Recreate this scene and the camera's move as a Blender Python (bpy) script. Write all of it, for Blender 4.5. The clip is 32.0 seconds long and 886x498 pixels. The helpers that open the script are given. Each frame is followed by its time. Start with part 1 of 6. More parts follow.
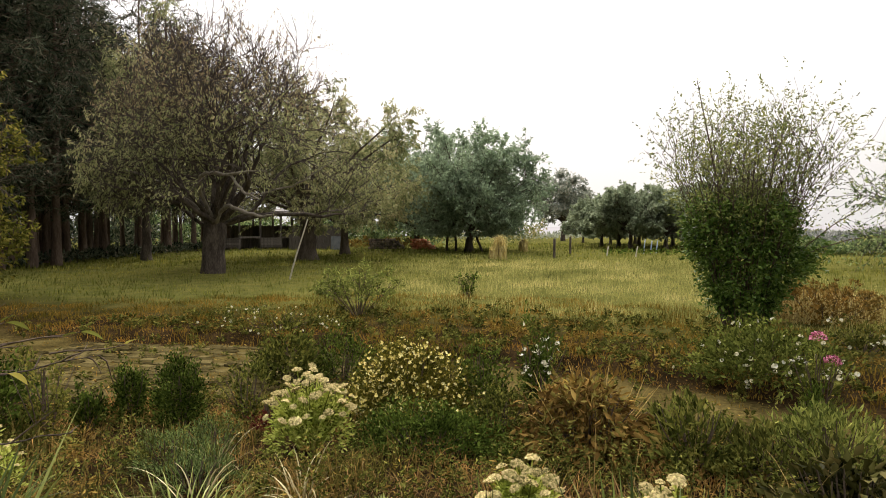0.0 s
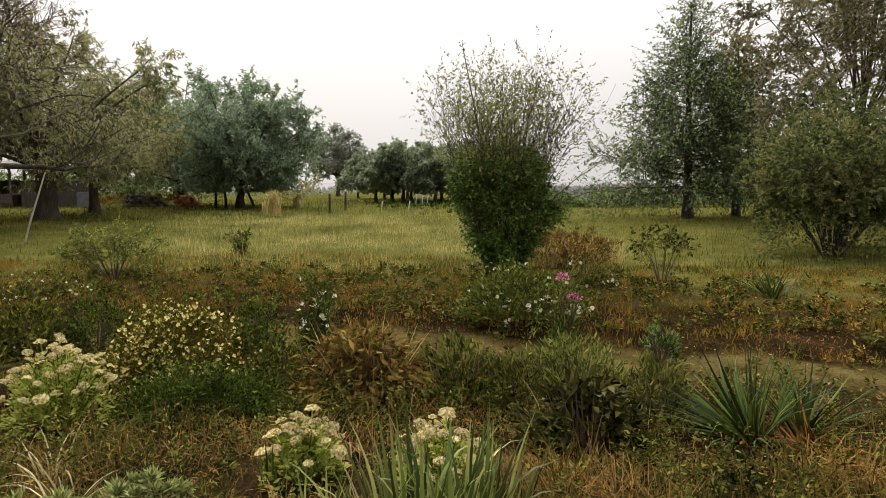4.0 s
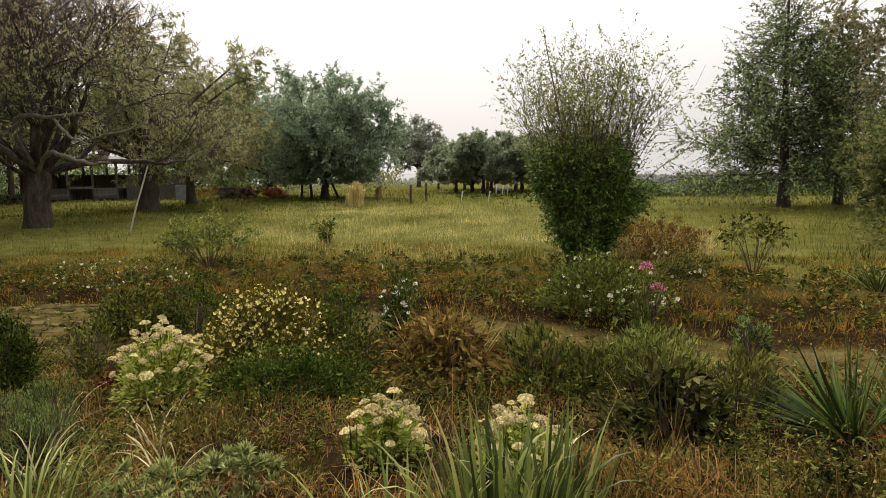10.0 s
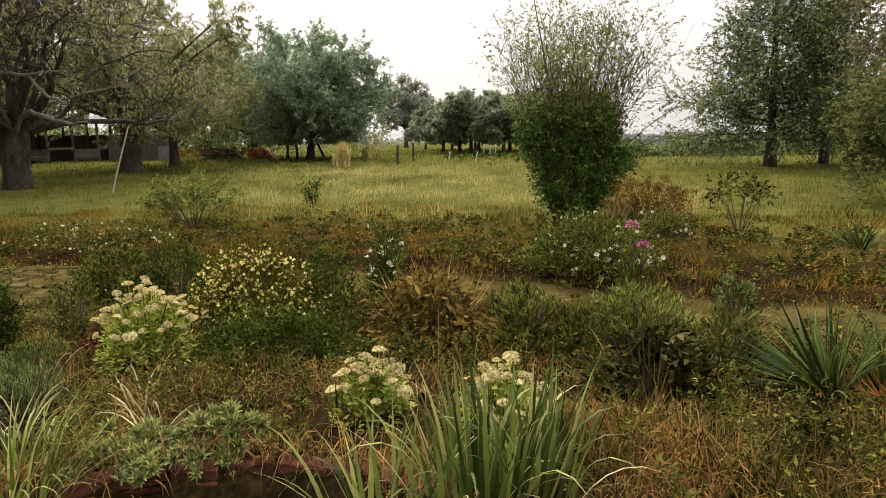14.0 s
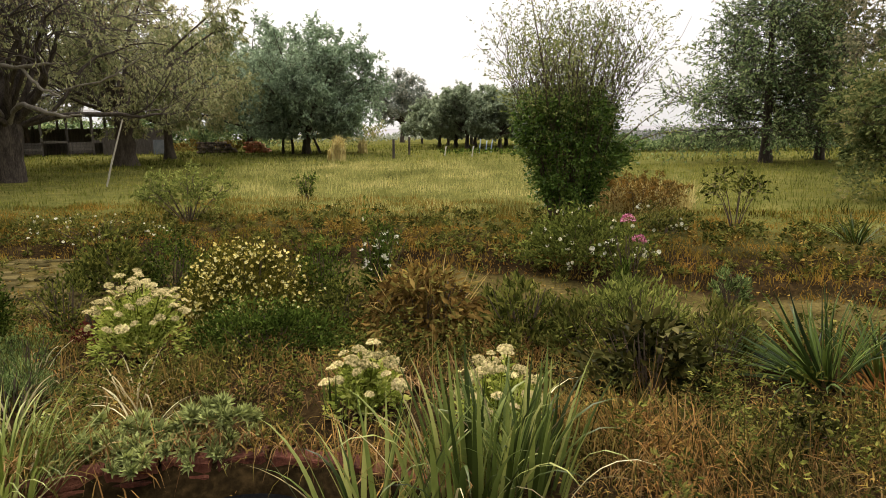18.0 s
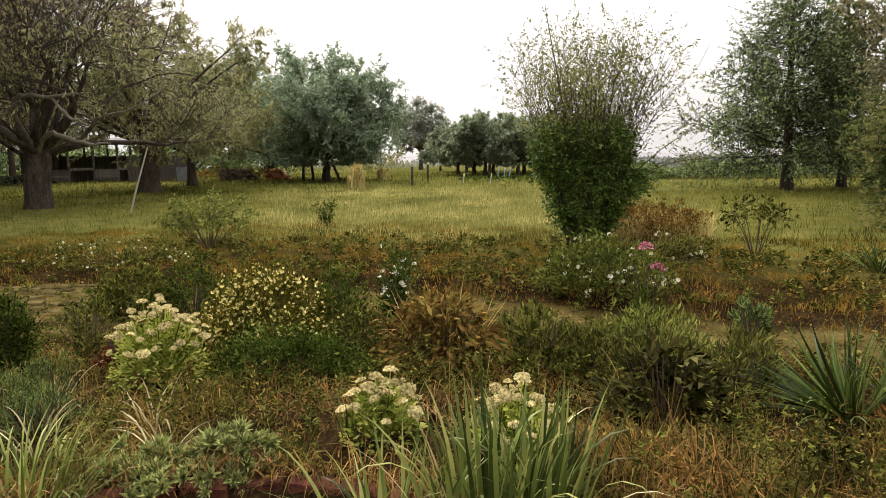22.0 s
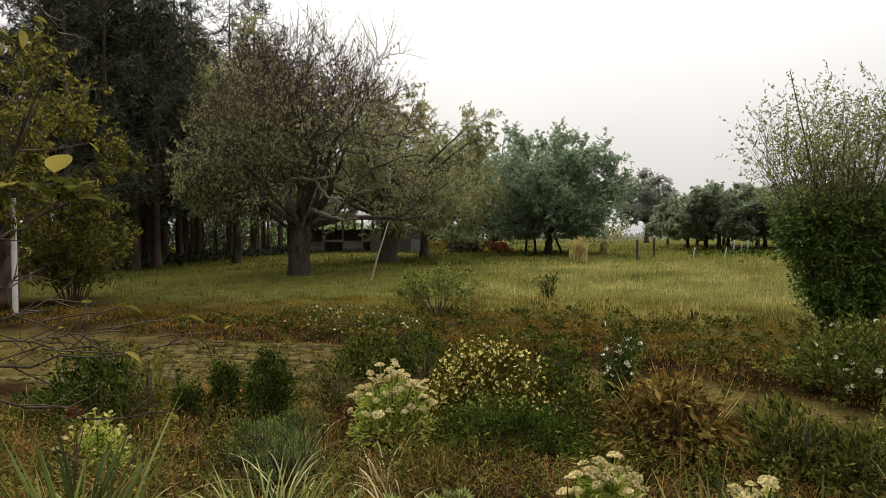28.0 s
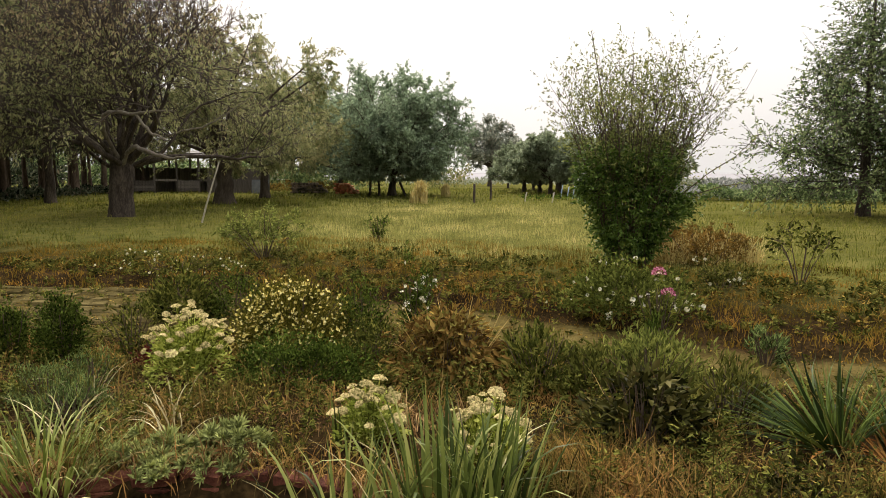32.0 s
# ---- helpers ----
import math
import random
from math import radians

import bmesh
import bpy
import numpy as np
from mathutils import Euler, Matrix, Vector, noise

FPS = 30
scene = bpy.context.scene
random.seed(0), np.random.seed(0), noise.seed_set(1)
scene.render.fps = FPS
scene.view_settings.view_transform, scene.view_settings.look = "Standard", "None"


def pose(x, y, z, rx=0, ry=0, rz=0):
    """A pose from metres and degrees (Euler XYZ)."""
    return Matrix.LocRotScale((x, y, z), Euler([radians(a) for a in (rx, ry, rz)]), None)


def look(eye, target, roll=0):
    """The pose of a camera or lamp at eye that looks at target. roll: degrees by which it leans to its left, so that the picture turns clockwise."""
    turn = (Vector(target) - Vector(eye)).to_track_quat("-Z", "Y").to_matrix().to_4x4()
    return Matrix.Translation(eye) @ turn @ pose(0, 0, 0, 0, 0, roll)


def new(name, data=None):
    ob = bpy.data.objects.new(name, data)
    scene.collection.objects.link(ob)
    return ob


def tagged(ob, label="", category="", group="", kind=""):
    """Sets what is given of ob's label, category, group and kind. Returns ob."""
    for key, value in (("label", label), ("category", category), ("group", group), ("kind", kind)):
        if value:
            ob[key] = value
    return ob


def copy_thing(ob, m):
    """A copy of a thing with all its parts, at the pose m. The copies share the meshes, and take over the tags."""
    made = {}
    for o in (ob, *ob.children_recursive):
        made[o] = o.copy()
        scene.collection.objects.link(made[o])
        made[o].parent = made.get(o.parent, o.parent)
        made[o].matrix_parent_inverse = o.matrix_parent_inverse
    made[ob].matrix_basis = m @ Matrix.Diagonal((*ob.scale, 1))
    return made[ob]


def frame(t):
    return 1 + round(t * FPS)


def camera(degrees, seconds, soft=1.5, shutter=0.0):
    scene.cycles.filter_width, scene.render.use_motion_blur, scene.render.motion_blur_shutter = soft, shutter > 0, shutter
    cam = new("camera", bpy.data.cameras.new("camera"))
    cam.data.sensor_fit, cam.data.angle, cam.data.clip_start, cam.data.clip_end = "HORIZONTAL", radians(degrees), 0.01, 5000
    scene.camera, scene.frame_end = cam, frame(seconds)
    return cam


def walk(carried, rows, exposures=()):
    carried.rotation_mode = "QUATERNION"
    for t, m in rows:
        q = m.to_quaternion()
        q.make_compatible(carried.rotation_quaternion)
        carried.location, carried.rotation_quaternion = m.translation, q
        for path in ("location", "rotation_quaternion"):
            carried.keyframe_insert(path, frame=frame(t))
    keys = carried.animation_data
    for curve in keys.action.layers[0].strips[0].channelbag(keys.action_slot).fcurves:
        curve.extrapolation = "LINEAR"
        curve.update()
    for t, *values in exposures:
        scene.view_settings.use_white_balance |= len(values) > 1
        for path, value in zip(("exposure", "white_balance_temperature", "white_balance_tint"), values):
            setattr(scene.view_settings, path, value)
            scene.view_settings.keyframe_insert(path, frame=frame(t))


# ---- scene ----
cam = camera(68.2, 32.0, soft=0.48)
PATH = [
    (0, (0.086, -0.082, 1.664), (-0.381, 1.862, 1.621), -0.3),
    (0.5, (0.124, -0.025, 1.679), (-0.186, 1.936, 1.439), -1.7),
    (1, (0.15, -0.02, 1.681), (0.03, 1.964, 1.458), -1.2),
    (1.5, (0.144, -0.027, 1.675), (0.188, 1.96, 1.45), -0.5),
    (2, (0.097, -0.051, 1.671), (0.207, 1.934, 1.454), 0.5),
    (2.5, (0.086, -0.082, 1.666), (0.301, 1.898, 1.481), -0.4),
    (4.5, (0.088, -0.087, 1.627), (0.28, 1.895, 1.445), -0.5),
    (5, (0.077, -0.083, 1.614), (0.219, 1.901, 1.406), -0.5),
    (5.5, (0.075, -0.093, 1.626), (0.165, 1.896, 1.44), -0.4),
    (6, (0.062, -0.107, 1.615), (0.063, 1.886, 1.452), -0.1),
    (6.5, (0.062, -0.117, 1.618), (0.037, 1.877, 1.466), 0.4),
    (7, (0.085, -0.123, 1.624), (0.062, 1.871, 1.472), 0.4),
    (7.5, (0.067, -0.107, 1.616), (0.03, 1.883, 1.418), 2.2),
    (8, (0.088, -0.111, 1.615), (0.073, 1.88, 1.43), 1.6),
    (8.5, (0.083, -0.119, 1.626), (0.073, 1.872, 1.439), 1.2),
    (9, (0.086, -0.108, 1.619), (0.069, 1.88, 1.398), -0.2),
    (9.5, (0.088, -0.1, 1.62), (0.059, 1.886, 1.386), -0.5),
    (10, (0.089, -0.118, 1.626), (0.05, 1.871, 1.418), -1.0),
    (10.5, (0.097, -0.119, 1.62), (0.047, 1.869, 1.408), -1.8),
    (11, (0.097, -0.114, 1.612), (0.042, 1.871, 1.377), -1.1),
    (11.5, (0.101, -0.115, 1.619), (0.056, 1.867, 1.358), -0.8),
    (12, (0.097, -0.106, 1.613), (0.019, 1.87, 1.314), -1.2),
    (12.5, (0.105, -0.091, 1.611), (0.052, 1.884, 1.303), -0.4),
    (13, (0.108, -0.084, 1.604), (0.083, 1.89, 1.286), -1.4),
    (13.5, (0.101, -0.084, 1.609), (0.086, 1.89, 1.287), -1.0),
    (14, (0.105, -0.083, 1.603), (0.101, 1.89, 1.277), -1.1),
    (14.5, (0.103, -0.094, 1.611), (0.116, 1.88, 1.293), -1.0),
    (16.5, (0.117, -0.069, 1.594), (0.129, 1.907, 1.281), -1.5),
    (17, (0.123, -0.062, 1.591), (0.145, 1.912, 1.267), -1.4),
    (17.5, (0.124, -0.06, 1.591), (0.138, 1.912, 1.259), -1.3),
    (18, (0.113, -0.06, 1.583), (0.121, 1.911, 1.242), -0.9),
    (18.5, (0.114, -0.06, 1.591), (0.097, 1.911, 1.252), -1.3),
    (19, (0.115, -0.066, 1.589), (0.095, 1.906, 1.252), -1.1),
    (19.5, (0.117, -0.071, 1.587), (0.081, 1.901, 1.26), -1.2),
    (20, (0.119, -0.071, 1.6), (0.046, 1.904, 1.289), -1.1),
    (20.5, (0.108, -0.087, 1.602), (0.022, 1.892, 1.325), 0.7),
    (21, (0.106, -0.101, 1.598), (0.026, 1.882, 1.353), 0.5),
    (21.5, (0.122, -0.085, 1.596), (0.097, 1.895, 1.316), -0.4),
    (22, (0.118, -0.085, 1.593), (0.072, 1.897, 1.333), -0.9),
    (22.5, (0.119, -0.084, 1.595), (0.045, 1.896, 1.327), -0.9),
    (23, (0.111, -0.078, 1.585), (0.013, 1.899, 1.296), -0.4),
    (23.5, (0.118, -0.086, 1.589), (0.022, 1.891, 1.305), -0.9),
    (24, (0.108, -0.081, 1.608), (-0.032, 1.894, 1.327), -0.7),
    (24.5, (0.095, -0.095, 1.644), (-0.047, 1.895, 1.493), 2.9),
    (26.5, (0.058, -0.073, 1.64), (-0.309, 1.893, 1.614), -0.0),
    (27, (0.086, -0.091, 1.631), (-0.482, 1.826, 1.596), -1.3),
    (27.5, (0.1, -0.106, 1.626), (-0.545, 1.787, 1.611), -1.9),
    (28, (0.094, -0.127, 1.622), (-0.603, 1.748, 1.591), -0.7),
    (28.5, (0.105, -0.137, 1.625), (-0.593, 1.737, 1.568), -0.1),
    (29, (0.116, -0.104, 1.613), (-0.525, 1.786, 1.481), -0.1),
    (29.5, (0.124, -0.097, 1.606), (-0.443, 1.818, 1.499), 0.6),
    (30, (0.174, -0.093, 1.608), (-0.512, 1.78, 1.464), -0.2),
    (30.5, (0.215, -0.163, 1.61), (-0.47, 1.713, 1.501), -1.7),
    (31, (0.32, -0.221, 1.613), (-0.199, 1.698, 1.389), 1.0),
    (31.5, (0.455, -0.256, 1.634), (0.118, 1.705, 1.438), -0.9),
    (32, (0.622, -0.318, 1.645), (0.364, 1.654, 1.435), 0.2),
]
walk(cam, [(t, look(eye, target, roll)) for t, eye, target, roll in PATH],
     ((0, 0.6, 7000, 20), (2, 0.47, 7000, 20), (6, 0.32, 6900, 20), (9, 0.33, 7000, 20), (12, 0.64, 7100, 20), (13.5, 0.6, 7100, 20), (17, 0.56, 7000, 20), (19, 0.74, 7000, 20), (23, 0.62, 7000, 21), (24.5, 0.55, 6900, 20),
      (27, 0.14, 6900, 18), (28.2, 0.16, 6900, 18), (29, 0.4, 6900, 19), (30, 0.4, 7000, 20), (31, 0.7, 7100, 21), (32, 0.57, 7100, 20)))

# ---- world ----
# Overcast autumn morning: an even white cloud cover, the sun a soft glow behind it ahead of the camera.
SUN_AZ, SUN_EL = -14.0, 40.0
world = bpy.data.worlds.new("overcast_sky")
scene.world = world
world.use_nodes = True
wn, wl = world.node_tree.nodes, world.node_tree.links
wn.clear()
w_out, w_bg = wn.new("ShaderNodeOutputWorld"), wn.new("ShaderNodeBackground")
w_sky = wn.new("ShaderNodeTexSky")
w_sky.sky_type = "NISHITA"
w_sky.sun_disc = False
w_sky.sun_elevation, w_sky.sun_rotation = radians(SUN_EL), radians(SUN_AZ)
w_sky.air_density, w_sky.dust_density = 1.0, 6.0
w_geo, w_sep = wn.new("ShaderNodeTexCoord"), wn.new("ShaderNodeSeparateXYZ")
w_ramp = wn.new("ShaderNodeMapRange")
w_ramp.inputs["From Min"].default_value, w_ramp.inputs["From Max"].default_value = 0.0, 1.0
w_ramp.inputs["To Min"].default_value, w_ramp.inputs["To Max"].default_value = 5.5, 29.0
w_noise = wn.new("ShaderNodeTexNoise")
w_noise.inputs["Scale"].default_value, w_noise.inputs["Detail"].default_value = 1.6, 3.0
w_mul = wn.new("ShaderNodeMath")
w_mul.operation = "MULTIPLY"
w_cl = wn.new("ShaderNodeMapRange")
w_cl.inputs["From Min"].default_value, w_cl.inputs["From Max"].default_value = 0.3, 0.7
w_cl.inputs["To Min"].default_value, w_cl.inputs["To Max"].default_value = 0.93, 1.07
w_tint = wn.new("ShaderNodeMix")
w_tint.data_type, w_tint.blend_type = "RGBA", "MULTIPLY"
w_tint.inputs["Factor"].default_value = 1.0
w_tint.inputs["B"].default_value = (0.945, 1.01, 1.0, 1)
w_mix = wn.new("ShaderNodeMix")
w_mix.data_type = "RGBA"
w_mix.inputs["Factor"].default_value = 0.06
wl.new(w_geo.outputs["Generated"], w_sep.inputs[0])
w_pow = wn.new("ShaderNodeMath")
w_pow.operation, w_pow.use_clamp = "POWER", True
w_pow.inputs[1].default_value = 1.6
wl.new(w_sep.outputs["Z"], w_pow.inputs[0])
wl.new(w_pow.outputs[0], w_ramp.inputs["Value"])
wl.new(w_geo.outputs["Generated"], w_noise.inputs["Vector"])
wl.new(w_noise.outputs["Fac"], w_cl.inputs["Value"])
wl.new(w_ramp.outputs[0], w_mul.inputs[0])
wl.new(w_cl.outputs[0], w_mul.inputs[1])
w_dot, w_side, w_mul2 = wn.new("ShaderNodeVectorMath"), wn.new("ShaderNodeMapRange"), wn.new("ShaderNodeMath")
w_dot.operation, w_mul2.operation = "DOT_PRODUCT", "MULTIPLY"
w_dot.inputs[1].default_value = (math.sin(radians(SUN_AZ)), math.cos(radians(SUN_AZ)), 0)
w_side.inputs["From Min"].default_value, w_side.inputs["From Max"].default_value = -1.0, 1.0
w_side.inputs["To Min"].default_value, w_side.inputs["To Max"].default_value = 0.45, 1.12
wl.new(w_geo.outputs["Generated"], w_dot.inputs[0])
wl.new(w_dot.outputs["Value"], w_side.inputs["Value"])
wl.new(w_mul.outputs[0], w_mul2.inputs[0])
wl.new(w_side.outputs[0], w_mul2.inputs[1])
wl.new(w_mul2.outputs[0], w_tint.inputs["A"])
wl.new(w_tint.outputs["Result"], w_mix.inputs["A"])
wl.new(w_sky.outputs[0], w_mix.inputs["B"])
wl.new(w_mix.outputs["Result"], w_bg.inputs["Color"])
w_bg.inputs["Strength"].default_value = 0.1
wl.new(w_bg.outputs[0], w_out.inputs["Surface"])

sun = new("sun", bpy.data.lights.new("sun", "SUN"))
sun.data.energy, sun.data.angle, sun.data.color = 2.5, radians(14), (1.0, 0.95, 0.86)
sx, sy, sz = (math.sin(radians(SUN_AZ)) * math.cos(radians(SUN_EL)), math.cos(radians(SUN_AZ)) * math.cos(radians(SUN_EL)), math.sin(radians(SUN_EL)))
sun.matrix_world = look((sx * 60, sy * 60, sz * 60), (0, 0, 0))

# ---- materials ----
def base_mat(name, rough=0.7, spec=0.3):
    m = bpy.data.materials.new(name)
    m.use_nodes = True
    b = m.node_tree.nodes["Principled BSDF"]
    b.inputs["Roughness"].default_value = rough
    b.inputs["Specular IOR Level"].default_value = spec
    return m, m.node_tree.nodes, m.node_tree.links, b


def ramp_node(nodes, cols):
    r = nodes.new("ShaderNodeValToRGB")
    e = r.color_ramp.elements
    while len(e) < len(cols):
        e.new(0.5)
    for n, c in enumerate(cols):
        e[n].position = n / max(1, len(cols) - 1)
        e[n].color = (*c, 1)
    return r


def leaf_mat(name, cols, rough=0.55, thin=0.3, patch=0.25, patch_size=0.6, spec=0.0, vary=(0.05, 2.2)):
    """Leaves and blades: each leaf takes its own colour from the row, shifted by broad patches; some light goes through."""
    m, n, l, b = base_mat(name, rough, spec)
    geo, pos = n.new("ShaderNodeNewGeometry"), n.new("ShaderNodeTexCoord")
    big = n.new("ShaderNodeTexNoise")
    big.inputs["Scale"].default_value, big.inputs["Detail"].default_value = 1.0 / patch_size, 2.0
    l.new(geo.outputs["Position"], big.inputs["Vector"])
    mixf = n.new("ShaderNodeMix")
    mixf.inputs["Factor"].default_value = patch
    own, add, frac = n.new("ShaderNodeObjectInfo"), n.new("ShaderNodeMath"), n.new("ShaderNodeMath")
    add.operation, frac.operation = "ADD", "FRACT"
    l.new(geo.outputs["Random Per Island"], add.inputs[0])
    l.new(own.outputs["Random"], add.inputs[1])
    l.new(add.outputs[0], frac.inputs[0])
    l.new(frac.outputs[0], mixf.inputs["A"])
    wide = n.new("ShaderNodeMapRange")
    wide.inputs["From Min"].default_value, wide.inputs["From Max"].default_value = 0.28, 0.72
    l.new(big.outputs["Fac"], wide.inputs["Value"])
    l.new(wide.outputs[0], mixf.inputs["B"])
    # The wide default vary paints shaded gaps and highlights as random leaf tones.
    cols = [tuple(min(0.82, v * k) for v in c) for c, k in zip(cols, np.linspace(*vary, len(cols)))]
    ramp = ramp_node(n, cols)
    l.new(mixf.outputs["Result"], ramp.inputs["Fac"])
    l.new(ramp.outputs["Color"], b.inputs["Base Color"])
    if thin > 0:
        tr, mx = n.new("ShaderNodeBsdfTranslucent"), n.new("ShaderNodeMixShader")
        l.new(ramp.outputs["Color"], tr.inputs["Color"])
        mx.inputs["Fac"].default_value = thin
        l.new(b.outputs[0], mx.inputs[1])
        l.new(tr.outputs[0], mx.inputs[2])
        l.new(mx.outputs[0], n["Material Output"].inputs["Surface"])
    return m


def rough_mat(name, cols, scale=8.0, rough=0.85, bump=0.3, stretch=(1, 1, 1), fine=6.0, per_object=0.0, spec=0.1):
    """Bark, wood, stone, soil: two scales of mottling and a relief, in metres."""
    m, n, l, b = base_mat(name, rough, spec)
    tc, mp = n.new("ShaderNodeTexCoord"), n.new("ShaderNodeMapping")
    mp.inputs["Scale"].default_value = stretch
    l.new(tc.outputs["Object"], mp.inputs["Vector"])
    a, c = n.new("ShaderNodeTexNoise"), n.new("ShaderNodeTexNoise")
    a.inputs["Scale"].default_value, a.inputs["Detail"].default_value = scale, 4.0
    c.inputs["Scale"].default_value, c.inputs["Detail"].default_value = scale * fine, 5.0
    mx = n.new("ShaderNodeMix")
    mx.inputs["Factor"].default_value = 0.45
    for s in (a, c):
        l.new(mp.outputs[0], s.inputs["Vector"])
    l.new(a.outputs["Fac"], mx.inputs["A"])
    l.new(c.outputs["Fac"], mx.inputs["B"])
    fac = mx.outputs["Result"]
    if per_object:
        oi, ad = n.new("ShaderNodeObjectInfo"), n.new("ShaderNodeMath")
        ad.operation = "MULTIPLY_ADD"
        ad.inputs[1].default_value = per_object
        l.new(oi.outputs["Random"], ad.inputs[0])
        l.new(fac, ad.inputs[2])
        sb = n.new("ShaderNodeMath")
        sb.operation = "SUBTRACT"
        sb.inputs[1].default_value = per_object / 2
        l.new(ad.outputs[0], sb.inputs[0])
        fac = sb.outputs[0]
    st = n.new("ShaderNodeMapRange")
    st.inputs["From Min"].default_value, st.inputs["From Max"].default_value = 0.3, 0.7
    l.new(fac, st.inputs["Value"])
    ramp = ramp_node(n, cols)
    l.new(st.outputs[0], ramp.inputs["Fac"])
    l.new(ramp.outputs["Color"], b.inputs["Base Color"])
    bp = n.new("ShaderNodeBump")
    bp.inputs["Strength"].default_value, bp.inputs["Distance"].default_value = bump, 0.03
    l.new(c.outputs["Fac"], bp.inputs["Height"])
    l.new(bp.outputs[0], b.inputs["Normal"])
    return m


M = {}
M["bark"] = rough_mat("grey_brown_bark", [(0.025, 0.019, 0.015), (0.07, 0.055, 0.042), (0.13, 0.108, 0.085)], 6, 0.9, 0.8, (1, 1, 0.25))
M["bark_dark"] = rough_mat("dark_bark", [(0.014, 0.012, 0.01), (0.065, 0.052, 0.042), (0.15, 0.125, 0.1)], 6, 0.9, 0.9, (1, 1, 0.25))
M["pale_limb"] = rough_mat("weathered_pale_limb", [(0.08, 0.07, 0.055), (0.2, 0.175, 0.14), (0.3, 0.27, 0.22)], 8, 0.85, 0.5, (1, 1, 0.4))
M["pine_bark"] = rough_mat("pine_bark", [(0.04, 0.028, 0.022), (0.1, 0.07, 0.052), (0.18, 0.14, 0.11)], 7, 0.9, 0.7, (1, 1, 0.2))
M["twig"] = rough_mat("brown_twig", [(0.05, 0.036, 0.028), (0.13, 0.095, 0.068)], 15, 0.8, 0.3)
# Lightened so the cherry twigs carry haze in their colour.
M["twig_dark"] = rough_mat("dark_brown_twig", [(0.045, 0.035, 0.03), (0.1, 0.08, 0.068)], 15, 0.85, 0.3)
M["old_wood"] = rough_mat("weathered_grey_wood", [(0.045, 0.038, 0.033), (0.11, 0.095, 0.082), (0.19, 0.168, 0.145)], 5, 0.9, 0.5, (6, 6, 0.5), 5, 0.2)
M["log_wood"] = rough_mat("split_red_brown_firewood", [(0.26, 0.08, 0.045), (0.58, 0.2, 0.1), (0.72, 0.42, 0.26)], 6, 0.85, 0.4, (1, 1, 1), 6, 0.5)
M["dark_log"] = rough_mat("weathered_firewood", [(0.05, 0.04, 0.033), (0.13, 0.1, 0.08), (0.26, 0.2, 0.15)], 6, 0.9, 0.4, (1, 1, 1), 6, 0.4)
M["brick"] = rough_mat("red_brick", [(0.05, 0.018, 0.012), (0.12, 0.04, 0.025), (0.19, 0.075, 0.045)], 14, 0.9, 0.5, (1, 1, 1), 5, 0.3)
M["sett"] = rough_mat("sandy_grey_paving_stone", [(0.03, 0.024, 0.01), (0.075, 0.06, 0.024), (0.125, 0.1, 0.042)], 9, 1.0, 0.4, (1, 1, 1), 6, 0.35, 0.0)
M["sheet"] = rough_mat("galvanised_sheet", [(0.08, 0.09, 0.1), (0.14, 0.15, 0.16), (0.2, 0.21, 0.22)], 3, 0.55, 0.15)
M["roof"] = rough_mat("grey_sheet_roofing", [(0.08, 0.078, 0.075), (0.16, 0.155, 0.15), (0.25, 0.245, 0.24)], 2, 0.8, 0.3)
M["plaster"] = rough_mat("brown_plaster", [(0.05, 0.03, 0.022), (0.085, 0.052, 0.038), (0.11, 0.07, 0.05)], 3, 0.9, 0.4)
M["white_pipe"] = rough_mat("white_painted_pipe", [(0.55, 0.54, 0.52), (0.76, 0.76, 0.74)], 5, 0.5, 0.1)
M["pole"] = rough_mat("pale_wooden_pole", [(0.28, 0.25, 0.2), (0.46, 0.42, 0.35), (0.58, 0.55, 0.48)], 9, 0.8, 0.3, (4, 4, 0.6))
M["liner"] = rough_mat("black_pond_liner", [(0.008, 0.008, 0.009), (0.02, 0.02, 0.02)], 6, 0.45, 0.4)
M["blue"] = rough_mat("faded_blue_plastic", [(0.2, 0.26, 0.36), (0.34, 0.4, 0.5)], 5, 0.6, 0.2)
mw, n_, l_, b_ = base_mat("pond_water", 0.04, 0.5)
b_.inputs["Base Color"].default_value = (0.012, 0.013, 0.01, 1)
M["water"] = mw

# Both cherry leaf colours are lightened and blued to paint in haze.
M["cherry_leaf"] = leaf_mat("cherry_leaves_turning", [(0.143, 0.165, 0.0841), (0.245, 0.271, 0.126), (0.378, 0.388, 0.181), (0.359, 0.283, 0.181)], 0.5, 0.45, 0.5, 2.2, vary=(0.5, 1.25))
M["cherry_top"] = leaf_mat("purple_brown_cherry_leaves", [(0.139, 0.127, 0.0786), (0.228, 0.197, 0.114), (0.316, 0.24, 0.143), (0.266, 0.247, 0.129)], 0.5, 0.4, 0.4, 2.2, vary=(0.5, 1.25))
M["drooping_leaf"] = leaf_mat("yellowing_drooping_leaves", [(0.153, 0.197, 0.0788), (0.261, 0.296, 0.132), (0.412, 0.412, 0.209), (0.459, 0.376, 0.209)], 0.5, 0.5, 0.5, 2.0, vary=(0.5, 1.25))
# Haze is painted into these distant trees' leaves: paler, greyer, less contrast.
M["green_leaf"] = leaf_mat("haze_lightened_tree_leaves", [(0.177, 0.244, 0.158), (0.265, 0.35, 0.228), (0.375, 0.473, 0.304)], 0.45, 0.55, 0.4, 1.8, vary=(0.5, 1.25))
